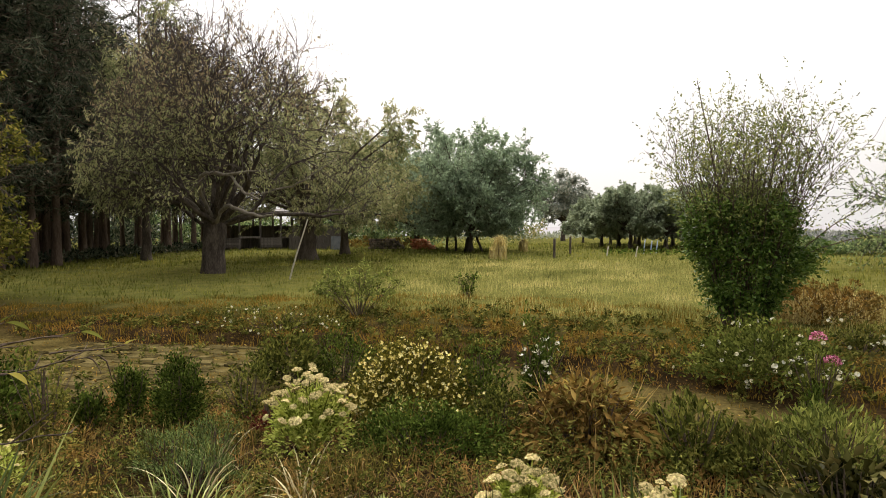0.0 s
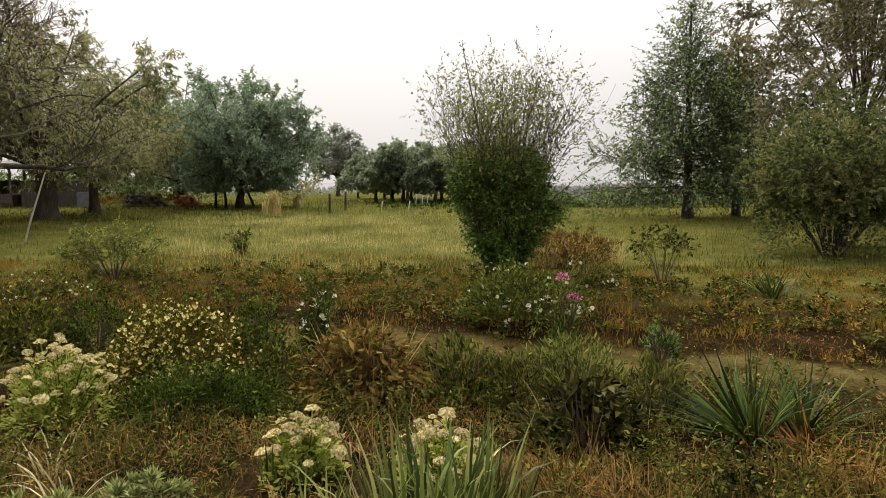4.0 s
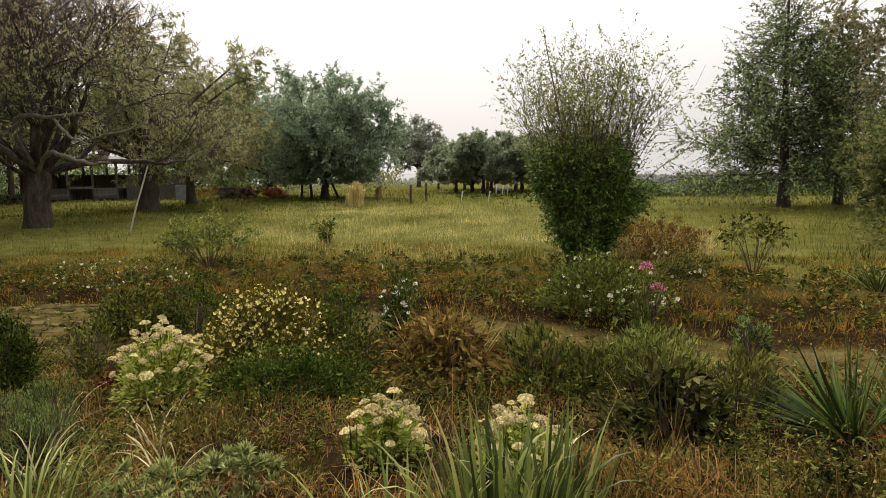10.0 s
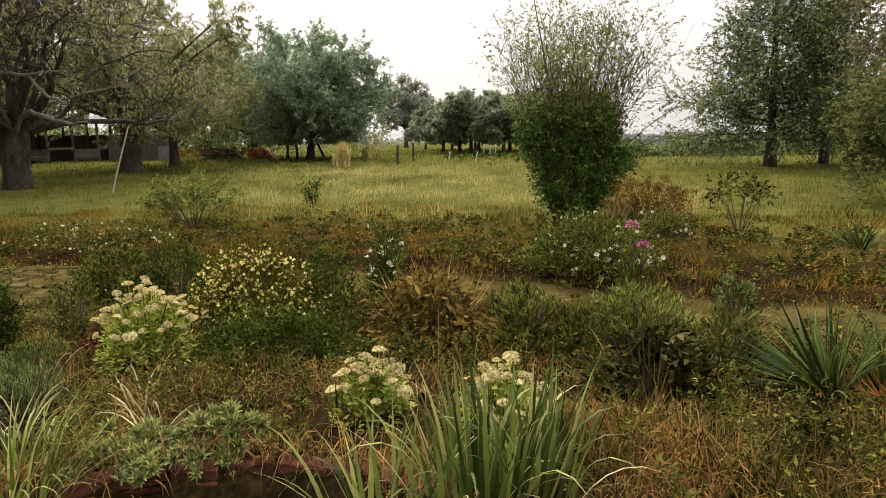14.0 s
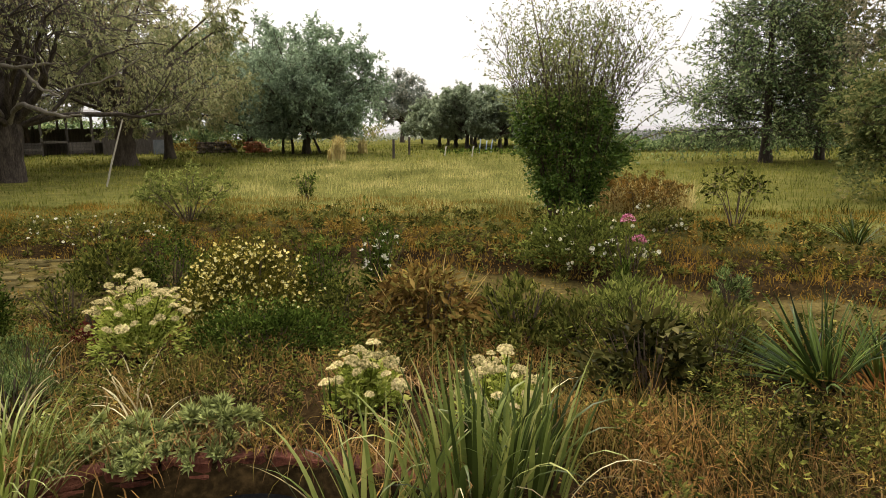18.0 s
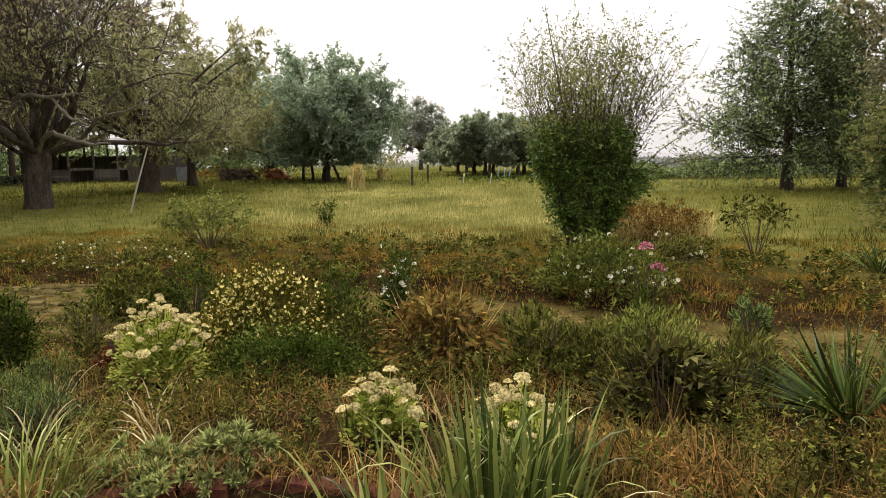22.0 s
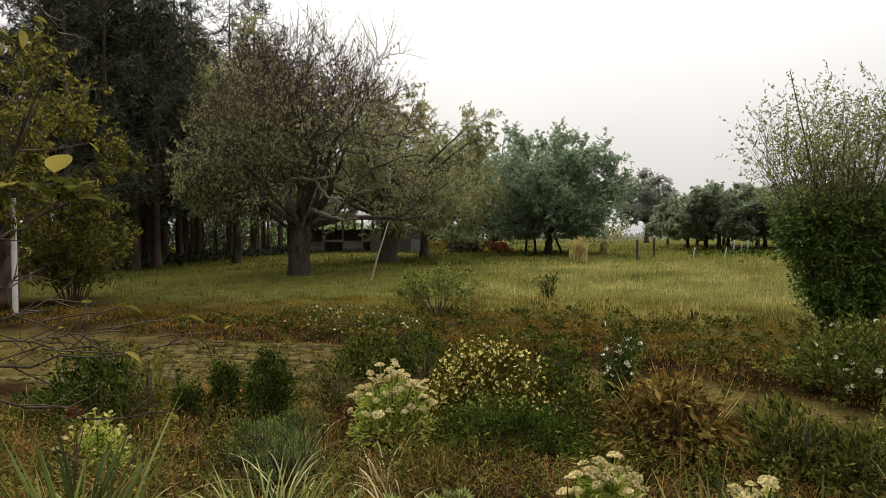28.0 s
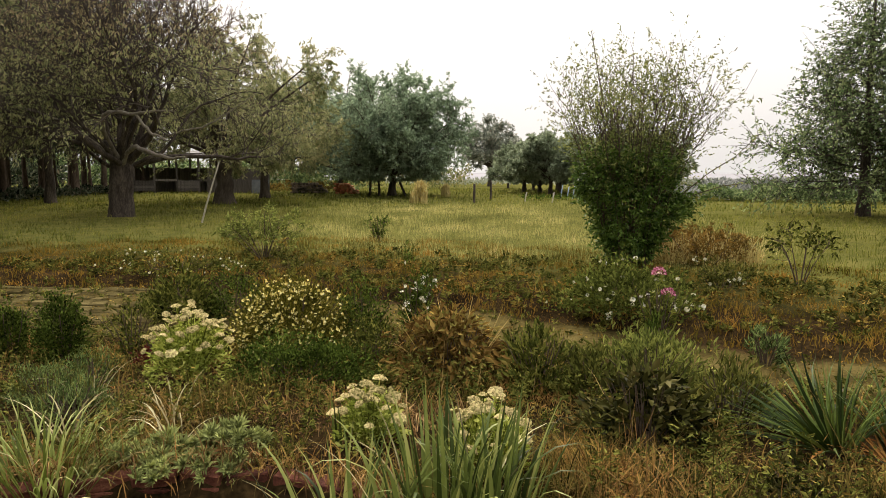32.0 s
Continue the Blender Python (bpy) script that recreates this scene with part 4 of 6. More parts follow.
part("lower_foliage", leaves("lower_foliage", P, R.normal(0, 0.7, P.shape) + np.repeat(C * [1, 1, 0], NL, 0) + [0, 0, -0.25], L, L * 0.46, M["shrub_leaf"]), tall, "dense dark green foliage", kind="stuff")
line = np.array([[-0.3, 0, 1.8], [-0.45, 0, 2.5], [-0.6, -0.05, 3.2], [-0.68, -0.08, 3.6], [-0.76, -0.1, 4.0]])
sh = part("long_shoot", tubes("long_shoot", [(line, np.linspace(0.018, 0.006, 5))], M["twig"], 5), tall, "single long shoot standing above the crown")
q = line[2] + (line[4] - line[2]) * R.uniform(0, 1, (46, 1)) + R.normal(0, 0.02, (46, 3))
part("shoot_leaves", leaves("shoot_leaves", q, R.normal(0, 0.7, q.shape), 0.065 * R.uniform(0.6, 1.2, 46), 0.024, M["willow_leaf"]), sh, kind="stuff")
arch = bush("dry_brush", on(3.75, 12.0), "low brush of rust and straw shoots beside the tall shrub", 2.1, 0.62, 24, 8, 5, 7, (0.06, 0.34), "brush_leaf", 0.2, 0.7, 0.4, 0.01, fill=900)
n = 900
u, q = R.uniform(0, 6.28, n), np.sqrt(R.uniform(0, 1, n))
part("straw_mass", blades("straw_mass", np.stack([1.1 * q * np.cos(u), 0.5 * q * np.sin(u), 0 * q], 1), R.uniform(0.25, 0.75, n), 0.011, M["straw"], 0.35, 0.5, 3), arch, "dry straw-coloured grass", kind="stuff")
for line in ([[0.5, -0.1, 0.9], [0.9, 0, 1.3], [1.3, 0.1, 1.62], [1.75, 0.2, 1.9], [2.15, 0.2, 2.3]], [[0.6, -0.1, 0.9], [1.0, -0.2, 1.25], [1.45, -0.2, 1.4], [1.9, -0.2, 1.45]]):
    line = np.array(line)
    sh = part("arching_shoot", tubes("arching_shoot", [(line, np.linspace(0.014, 0.004, len(line)))], M["twig"], 5), tall, "thin leafy shoot arching out to the side")
    f = R.uniform(0, len(line) - 1, 70)
    q = np.stack([np.interp(f, np.arange(len(line)), line[:, c]) for c in range(3)], 1)
    part("shoot_leaves", leaves("shoot_leaves", q, R.normal(0, 0.7, q.shape), 0.07 * R.uniform(0.6, 1.2, 70), 0.026, M["willow_leaf"]), sh, kind="stuff")
bush("hazel_bush", on(9.25, 12.2), "broad open shrub with several stems and yellowing leaves", 3.2, 2.5, 15, 22, 8, 10, (0.1, 0.5), "hazel_leaf", 0.35, 0.6, 0.16, 0.024, "bark_dark", bare_to=0.3, fill=2500)
bush("hazel_bush", on(10.8, 14.2), "broad open shrub with several stems and yellowing leaves", 3.6, 3.2, 24, 14, 7, 9, (0.095, 0.5), "hazel_leaf", 0.25, 0.6, 0.35, 0.03, "bark_dark", bare_to=0.2)
# left side
left = broadleaf("maple_tree", on(-13.9, 9.6), "yellow-green leafy tree beside the brown building", (2.5, 2.5, 2.5), 3.7, 1.5, 0.14, 16, 12, 7, 11, (0.13, 0.42), "lime_leaf", droop=0.6, low=-0.8)
bush("elder_bush", on(-13.6, 11.4), "dark green bush before the conifers", 2.6, 2.2, 20, 9, 6, 6, (0.12, 0.5), "lime_leaf", 0.35, 0.6, 0.3, 0.02)
# lawn shrubs
bush("quince_bush", on(-4.3, 11.4), "spreading yellow-green bush in the lawn", 1.7, 0.88, 18, 7, 4, 5, (0.085, 0.34), "quince_leaf", 0.1, 0.75, 0.1, 0.01, bare_to=0.4)
bush("sapling_bush", on(-2.9, 14.8), "small leafy sapling in the long grass", 0.6, 0.6, 8, 6, 4, 3, (0.07, 0.4), "herb", 0.2, 0.4, 0.08, 0.008)
bush("rose_bush", on(4.55, 9.7), "sparse upright rose bush with bare lower stems", 0.95, 0.88, 7, 6, 4, 4, (0.065, 0.5), "herb_dark", 0.1, 0.55, 0.06, 0.012, bare_to=0.5)

# ---- far right hedge, field weeds and hills ----
def band(name, label, x0, y0, x1, y1, deep, h, n, leaf, mat, category="hedge"):
    s = R.uniform(0, 1, n)
    nx, ny = -(y1 - y0), x1 - x0
    k = math.hypot(nx, ny)
    o = R.uniform(0, 1, n) * deep
    x, y = x0 + (x1 - x0) * s + nx / k * o, y0 + (y1 - y0) * s + ny / k * o
    hh = h * (0.72 + 0.28 * np.sin(s * 41 + 1.3) * np.sin(s * 17)) * R.uniform(0, 1, n) ** 0.55
    P = np.stack([x, y, ground_z(x, y) + hh], 1)
    L = leaf[0] * R.uniform(0.6, 1.3, n)
    return tagged(new(name, leaves(name, P, R.normal(0, 0.6, (n, 3)) + [0, 0, 0.5], L, L * leaf[1], M[mat])), label, category, kind="stuff")


band("low_hedge", "dark low hedge at the far side of the lawn", 9.5, 36.0, 32, 27, 2.0, 1.0, 9000, (0.22, 0.5), "alder_leaf")
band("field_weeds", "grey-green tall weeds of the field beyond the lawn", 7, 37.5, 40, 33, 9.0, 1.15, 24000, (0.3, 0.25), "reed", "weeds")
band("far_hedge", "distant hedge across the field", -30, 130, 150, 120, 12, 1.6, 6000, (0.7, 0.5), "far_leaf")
band("brush_heap", "low dry brush and hedge behind the fruit trees", -30, 58, -4.8, 64, 4, 2.7, 6000, (0.3, 0.4), "rust_leaf")
band("dry_brush", "brown dry brush beside the firewood", -21, 46.5, -13, 46.5, 1.2, 0.9, 1500, (0.25, 0.25), "brown_leaf", "brush")
band("thicket", "dark thicket behind the shed", -54, 58, -13, 52, 3.0, 3.6, 15000, (0.38, 0.42), "alder_leaf", "undergrowth")
band("undergrowth", "dark undergrowth beneath the conifers", -30, 44, -23.5, 16, 3.0, 0.5, 5000, (0.25, 0.4), "needle", "undergrowth")
band("thicket", "dark thicket behind the conifer row", -40, 50, -34, 10, 3.0, 2.6, 7000, (0.4, 0.4), "needle", "undergrowth")


def hills():
    a = np.linspace(-70, 70, 60)
    V = []
    for d in (700, 1500):
        z = 12 + 9 * np.sin(a * 0.11 + 1) + 5 * np.sin(a * 0.31) if d == 1500 else np.full(60, -2.0)
        V.append(np.stack([d * np.sin(np.radians(a)), d * np.cos(np.radians(a)), z + (d == 1500) * 6], 1))
    V = np.concatenate(V)
    i = np.arange(59)
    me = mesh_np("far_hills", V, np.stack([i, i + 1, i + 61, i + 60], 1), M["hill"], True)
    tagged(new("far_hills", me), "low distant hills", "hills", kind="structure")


hills()

# ---- grass ----
def scatter(n, r0, r1, a0=-60, a1=50, power=1.0):
    """Places in a fan ahead of the camera's stand, angles in degrees from straight ahead."""
    r = (r0 ** (2 * power) + (r1 ** (2 * power) - r0 ** (2 * power)) * R.uniform(0, 1, n)) ** (0.5 / power)
    a = np.radians(R.uniform(a0, a1, n))
    return r * np.sin(a), r * np.cos(a)


def patchy(x, y, f=1.0, ph=0.0):
    return 0.5 + 0.25 * np.sin(x * 1.7 * f + ph + 1.3 * np.sin(y * 0.9 * f)) + 0.25 * np.sin(y * 2.1 * f - ph + 1.1 * np.sin(x * 1.3 * f + 2))


def on_path(x, y):
    return (y < far_edge(x) - 0.08) & (y > near_edge(x) + 0.15)


def clear(x, y, k=1.0):
    """True away from the stonecrops and the other low plants that stand open."""
    ok = np.ones(len(x), bool)
    for cx, cy, r in ((-2.12, 4.55, 0.5), (-0.33, 3.35, 0.42), (0.42, 3.15, 0.45), (-1.3, 3.15, 0.5), (-1.2, 4.5, 0.5), (2.42, 3.85, 0.5), (0.25, 2.6, 0.5), (-1.58, 5.1, 0.6), (-2.6, 3.6, 0.4), (-3.52, 4.7, 0.42), (-3.98, 4.65, 0.35)):
        ok &= np.hypot(x - cx, y - cy) > r * k
    return ok


def grass(name, label, n, r0, r1, H, W, mat, keep, seg=2, lean=0.4, curl=0.5, power=1.0):
    x, y = scatter(n, r0, r1, power=power)
    k = keep(x, y) & (pond(x, y) > 1.02) & ((hollow(x, y) > 1.1) | (R.uniform(0, 1, len(x)) < 0.06)) & (clear(x, y, 0.85) | (R.uniform(0, 1, len(x)) < 0.45))
    x, y = x[k], y[k]
    h = H * R.uniform(0.45, 1.25, len(x)) * (0.3 + 1.5 * patchy(x, y, 2.6, 2.0) ** 1.5)
    h = h * np.where(y < near_edge(x), np.clip((near_edge(x) - y) / 0.9 + 0.3, 0.3, 1), 1)
    P = np.stack([x, y, ground_z(x, y) - 0.01], 1)
    return tagged(new(name, blades(name, P, h, W * R.uniform(0.6, 1.3, len(x)), M[mat], lean, curl, seg)), label, "grass", kind="stuff")


bed = lambda x, y: (y < near_edge(x) - 0.12 + 0.16 * np.sin(3 * x)) & (y > 2.2)
grass("bed_grass", "mixed green and dry grass between the flowers", 100000, 2.3, 7.0, 0.21, 0.0078, "grass_bed", lambda x, y: bed(x, y) & (patchy(x, y, 1.3) > R.uniform(0, 0.8, len(x))), 3, 0.8, 1.0)
def rusty(x, y):
    """Dry patches in the bed: before the low hedge, round the small stonecrops, along the front and beside the lavender."""
    w = np.zeros(len(x))
    for cx, cy, sx, sy in ((-0.9, 3.85, 0.6, 0.35), (0.0, 3.75, 0.5, 0.35), (0.95, 2.55, 0.35, 0.12), (-2.0, 3.4, 0.25, 0.4), (0.6, 5.4, 0.4, 0.5)):
        w = np.maximum(w, np.exp(-((x - cx) / sx) ** 2 - ((y - cy) / sy) ** 2))
    return bed(x, y) & (w > R.uniform(0.08, 0.9, len(x)))


grass("rusty_grass", "dry rust-coloured grass tufts", 36000, 2.3, 6.2, 0.2, 0.0075, "grass_rust", rusty, 3, 0.95, 1.1)
grass("front_tangle", "tangled dry and green grass along the front of the bed", 9000, 2.4, 3.5, 0.3, 0.0065, "tangle", lambda x, y: (x > 0.75) & (x < 3.2) & (y > 2.3) & (y < 3.2), 4, 0.8, 1.1)
grass("seed_stalks", "pale dry grass stalks standing above the bed", 380, 2.5, 7.5, 0.42, 0.004, "dry_stalk", bed, 4, 0.25, 0.35)


def weeds(name, label, n, r0, r1, h, per, leaf, mat, keep):
    """Small leafy weeds: a stem's worth of leaves round each place, sunk among the grass."""
    x, y = scatter(n, r0, r1)
    k = keep(x, y) & (pond(x, y) > 1.1) & (hollow(x, y) > 1.2) & clear(x, y)
    x, y = x[k], y[k]
    hh = h * R.uniform(0.35, 1.2, len(x)) * np.where(y < near_edge(x), np.clip((near_edge(x) - y) / 0.9 + 0.3, 0.3, 1), 1)
    i = np.repeat(np.arange(len(x)), per)
    f = R.uniform(0.1, 1, len(i))
    sp = 0.3 * hh[i] * np.sqrt(R.uniform(0, 1, len(i))) * (1.15 - 0.6 * f)
    u = R.uniform(0, 6.283, len(i))
    px, py = x[i] + sp * np.cos(u), y[i] + sp * np.sin(u)
    P = np.stack([px, py, ground_z(px, py) + f * hh[i]], 1)
    D = np.stack([np.cos(u), np.sin(u), R.normal(0.25, 0.5, len(i))], 1)
    L = leaf[0] * R.uniform(0.5, 1.3, len(i))
    return tagged(new(name, leaves(name, P, D, L, L * leaf[1], M[mat])), label, "weeds", kind="stuff")


weeds("green_weeds", "green weeds crowding between the bed plants", 520, 2.6, 7.2, 0.3, 60, (0.036, 0.38), "herb_dark", bed)
weeds("olive_weeds", "olive weeds crowding between the bed plants", 560, 2.5, 7.2, 0.32, 60, (0.038, 0.32), "weed", bed)
weeds("dry_weeds", "dry brown weeds between the bed plants", 330, 2.5, 7.0, 0.24, 44, (0.042, 0.26), "brown_leaf", bed)
weeds("bank_weeds", "low dark weeds on the bank", 1300, 5.2, 13.0, 0.13, 30, (0.07, 0.4), "weed", lambda x, y: (y > far_edge(x)) & (y < far_edge(x) + 4.5))
weeds("bank_rust_weeds", "reddish dry weeds on the bank", 700, 5.2, 12.5, 0.12, 24, (0.07, 0.3), "brown_leaf", lambda x, y: (y > far_edge(x)) & (y < far_edge(x) + 3.2) & (patchy(x, y, 0.7, 3) > 0.45))
weeds("path_weeds", "small weeds on the path", 950, 5.0, 11.5, 0.1, 18, (0.05, 0.4), "weed", lambda x, y: on_path(x, y))


def litter():
    x, y = scatter(3600, 4.8, 13)
    k = y > near_edge(x)
    x, y = x[k], y[k]
    P = np.stack([x, y, ground_z(x, y) + R.uniform(0.01, 0.09, len(x))], 1)
    L = 0.042 * R.uniform(0.6, 1.3, len(x))
    tagged(new("fallen_leaves", leaves("fallen_leaves", P, R.normal(0, 1, (len(x), 3)) * [1, 1, 0.2], L, L * 0.5, M["brown_leaf"])), "brown fallen leaves on path and bank", "leaves", kind="stuff")


litter()
bank = lambda x, y: (y > far_edge(x) - 0.1) & (y < far_edge(x) + 6.5)
grass("bank_grass", "low brownish grass and weeds on the bank", 120000, 5.0, 16.0, 0.1, 0.011, "grass_bank", lambda x, y: bank(x, y), 2, 0.6, 0.6)
grass("path_grass", "thin grass growing on the path", 34000, 5.0, 12.0, 0.06, 0.008, "grass_bank", lambda x, y: on_path(x, y) & (patchy(x, y, 2.2, 4.0) > R.uniform(0.35, 1, len(x))), 1, 0.7, 0.5)
lawn = lambda x, y: (y > far_edge(x) + 3.0) & (y > 11 + 0.5 * np.sin(x))
grass("long_grass", "long yellow-green meadow grass", 120000, 11.0, 30.0, 0.2, 0.009, "grass_lawn", lambda x, y: lawn(x, y) & (x > -4.5 - 0.22 * (y - 11) + np.sin(y)) & (x < 4.6 + 0.1 * (y - 11) + np.sin(y) * 0.5 + R.normal(0, 0.5, len(x))), 2, 0.3, 0.4)
# Tree shade on this side comes from the darker grass colour.
grass("shaded_grass", "grass under the tall trees and hazel, darkened for their shade", 60000, 10.0, 26.0, 0.18, 0.011, "grass_shade", lambda x, y: (y > far_edge(x) + 5.0 + 0.6 * np.sin(1.7 * x)) & (x > 4.2 + 0.1 * (y - 11) + np.sin(y) * 0.5), 2, 0.4, 0.5)
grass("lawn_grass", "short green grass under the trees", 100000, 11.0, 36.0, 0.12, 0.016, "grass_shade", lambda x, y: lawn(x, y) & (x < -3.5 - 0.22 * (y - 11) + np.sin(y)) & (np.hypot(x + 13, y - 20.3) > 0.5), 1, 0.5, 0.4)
grass("far_grass", "grass of the far meadow", 60000, 28.0, 75.0, 0.16, 0.05, "grass_shade", lambda x, y: y > 0, 1, 0.3, 0.3, 0.6)

# ---- flower bed plants ----
def dome(w, d, h, n, inner=0.5, power=0.5):
    v = unit(R.normal(size=(n, 3)))
    v[:, 2] = np.abs(v[:, 2])
    return v * R.uniform(inner, 1, (n, 1)) ** power * [w / 2, d / 2, h], v


OUT = {}


def outer(n, share=0.25):
    """Places among the outermost leaves of the plant built last, on the open side."""
    order = np.argsort(-OUT["q"])[: max(n, int(len(OUT["q"]) * share))]
    return OUT["P"][R.permutation(order)[:n]]


def mound(name, at, label, w, h, n, leaf, mat, d=None, category="plant", group="", lumps=0.12, up=0.3, stems=14, shape=None, flop=0.6):
    """A bushy plant: stems and a lumpy mass of single leaves."""
    t = thing(name, at, label, category, group)
    d = d or w
    k = max(8, n // 45)
    C, cv = dome(w, d, h, k, 0.45)
    if shape is not None:
        q = np.interp(C[:, 2] / h, *shape)[:, None]
        rad = np.hypot(cv[:, 0], cv[:, 1])[:, None] + 1e-6
        C[:, :2] = cv[:, :2] / rad * q * np.array([w / 2, d / 2]) * R.uniform(0.15, 1, (k, 1)) ** 0.5
    C = C * R.uniform(1 - lumps * 1.6, 1 + lumps * 1.6, (k, 1))
    w_ = np.repeat(np.arange(k), n // k + 1)[:n]
    P = C[w_] + R.normal(0, 1, (n, 3)) * np.array([w, d, h]) * 0.085
    v = unit(cv[w_] + R.normal(0, 0.25, (n, 3)))
    OUT["P"], OUT["q"] = P, np.linalg.norm(P / np.array([w / 2, d / 2, h]), axis=1) - 0.35 * v[:, 1] + 0.25 * v[:, 2]
    P[:, 2] = np.where(P[:, 2] < 0.015, R.uniform(0.015, 0.4 * h, n), P[:, 2])
    S = []
    for i in range(stems):
        u, o = i * 2.4, math.sqrt((i + 0.5) / stems) * 0.8
        S.append(limb((0.15 * w * math.cos(u) * o, 0.15 * d * math.sin(u) * o, -0.02), (0.5 * o * w / h * math.cos(u), 0.5 * o * d / h * math.sin(u), 1), h * 0.9, 0.007, 0.003, 4, 0.08))
    part("stem_mass", tubes("stem_mass", S, M["twig"], 4), t, kind="stuff")
    L = leaf[0] * R.uniform(0.6, 1.3, n)
    part("foliage", leaves("foliage", P, v + R.normal(0, flop, (n, 3)) + [0, 0, up], L, L * leaf[1], M[mat]), t, kind="stuff")
    return t


def petals(name, k, r, mat, cup=0.3, double=1):
    """One flower of k petals, facing up."""
    P, D = [], []
    for j in range(double):
        for i in range(k):
            u = 2 * math.pi * (i + 0.5 * j) / k
            P.append((0, 0, 0.15 * r * j))
            D.append((math.cos(u), math.sin(u), cup + 0.6 * j))
    n = len(P)
    P, D = np.array(P), unit(np.array(D, float))
    S = unit(np.cross(D, [0, 0, 1.0]))
    V = np.stack([P, P + D * r * 0.6 + S * r * 0.5, P + D * r + S * r * 0.24, P + D * r - S * r * 0.24, P + D * r * 0.6 - S * r * 0.5], 1)
    i = np.arange(n)[:, None] * 5
    return mesh_np(name, V, np.concatenate([i + [0, 1, 2], i + [0, 2, 3], i + [0, 3, 4]]), mat)


def flower_heads(t, meshes, places, name="flower", face=(0, -0.6, 0.8), wob=0.5, size=(0.8, 1.2), eye=None):
    for n, p in enumerate(places):
        d = Vector(face) + Vector(R.normal(0, wob, 3))
        m = Matrix.Translation(p) @ d.to_track_quat("Z", "Y").to_matrix().to_4x4() @ Matrix.Rotation(R.uniform(0, 6), 4, "Z") @ Matrix.Scale(float(R.uniform(*size)), 4)
        f = part(name, meshes[n % len(meshes)], t, m=m)
        if eye:
            part("centre", eye, f, "yellow centre")


def umbel(k=0, r=0.039):
    """A flat-domed head of many tiny florets."""
    n = 90
    q = np.sqrt((np.arange(n) + 0.5) / n)
    u = np.arange(n) * 2.39996
    c = np.stack([q * r * np.cos(u), q * r * np.sin(u), r * 0.5 * (1 - q ** 2) + R.uniform(-0.004, 0.005, n)], 1)
    s = 0.0085 * R.uniform(0.7, 1.25, (n, 1))
    ax = np.array([[1, 0, 0], [0, 1, 0], [-1, 0, 0], [0, -1, 0], [0, 0, 1.0]])
    V = c[:, None] + ax[None] * s[:, None]
    i = np.arange(n)[:, None] * 5
    F = np.concatenate([i + [a, b, 4] for a, b in ((0, 1), (1, 2), (2, 3), (3, 0))])
    return mesh_np("flower_head", V.reshape(-1, 3), F, M["sedum_head"])


q_, v_ = dome(0.016, 0.016, 0.006, 24, 0.7)
EYE = leaves("centre", q_ + [0, 0, 0.004], v_, 0.005, 0.004, M["cream"])
UMBELS = [umbel() for _ in range(4)]


def sedum(at, w, h, heads, label, head_size=(0.6, 1.2)):
    t = thing("stonecrop", at, label, "flowering plant", "stonecrops")
    S, P, D, tops = [], [], [], []
    for i in range(heads):
        o, u = math.sqrt((i + 0.5) / heads), i * 2.39996
        top = np.array([math.cos(u) * w / 2 * o, math.sin(u) * w / 2 * o, h * (1 - 0.5 * o * o) * R.uniform(0.82, 1.08)])
        p0 = top * [0.25, 0.25, 0]
        s = np.linspace(0, 1, 5)[:, None]
        line = p0 + (top - p0) * np.concatenate([s ** 1.3, s ** 1.3, s], 1)
        S.append((line, np.linspace(0.006, 0.004, 5)))
        tops.append(top)
        m = 30
        f = R.uniform(0.15, 0.95, m)
        q = np.stack([np.interp(f, s[:, 0], line[:, c]) for c in range(3)], 1)
        g = R.uniform(0, 6.28, m)
        P.append(q)
        D.append(np.stack([np.cos(g), np.sin(g), R.uniform(0.1, 0.8, m)], 1))
    part("stem_mass", tubes("stem_mass", S, M["sedum_leaf"], 5), t, kind="stuff")
    q, v = dome(w * 0.95, w * 0.95, h * 0.72, heads * 22, 0.55)
    P, D = np.concatenate(P + [q]), np.concatenate(D + [v + R.normal(0, 0.4, v.shape)])
    L = 0.05 * R.uniform(0.6, 1.2, len(P))
    part("foliage", leaves("foliage", P, D, L, L * 0.42, M["sedum_leaf"], 0.12), t, "fleshy pale yellow-green leaves", kind="stuff")
    flower_heads(t, UMBELS, tops, "flower_head", (0, -0.2, 1), 0.28, head_size)
    return t


sedum(on(-2.12, 4.62), 0.72, 0.6, 58, "stonecrop clump with cream and faint pink flower heads")
sedum(on(-0.33, 3.5), 0.46, 0.4, 28, "small stonecrop clump with cream flower heads")
sedum(on(0.42, 3.3), 0.5, 0.42, 30, "small stonecrop clump with cream flower heads")
sedum(on(-3.8, 3.3), 0.5, 0.44, 22, "yellowish stonecrop clump under bare twigs", (0.35, 0.6))

CONE = ([0, 0.25, 0.7, 1.0], [0.75, 1.0, 0.8, 0.35])
mound("box_cone", on(-3.52, 4.95), "clipped dark green box shrub", 0.42, 0.6, 5200, (0.03, 0.5), "box", category="shrub", group="box shrubs", shape=CONE, lumps=0.05, up=0.5)
mound("box_cone", on(-3.98, 4.9), "slim clipped dark green box shrub", 0.28, 0.54, 3200, (0.03, 0.5), "box", category="shrub", group="box shrubs", shape=CONE, lumps=0.05, up=0.5)
mound("box_cone", on(-4.2, 4.65), "small loose box shrub", 0.28, 0.36, 1500, (0.035, 0.5), "box", category="shrub", group="box shrubs", shape=CONE, lumps=0.1, up=0.6)
mound("evergreen_bush", on(-3.3, 6.6), "loose dark green bush by the path", 0.75, 0.55, 2200, (0.06, 0.45), "herb_dark", category="shrub")
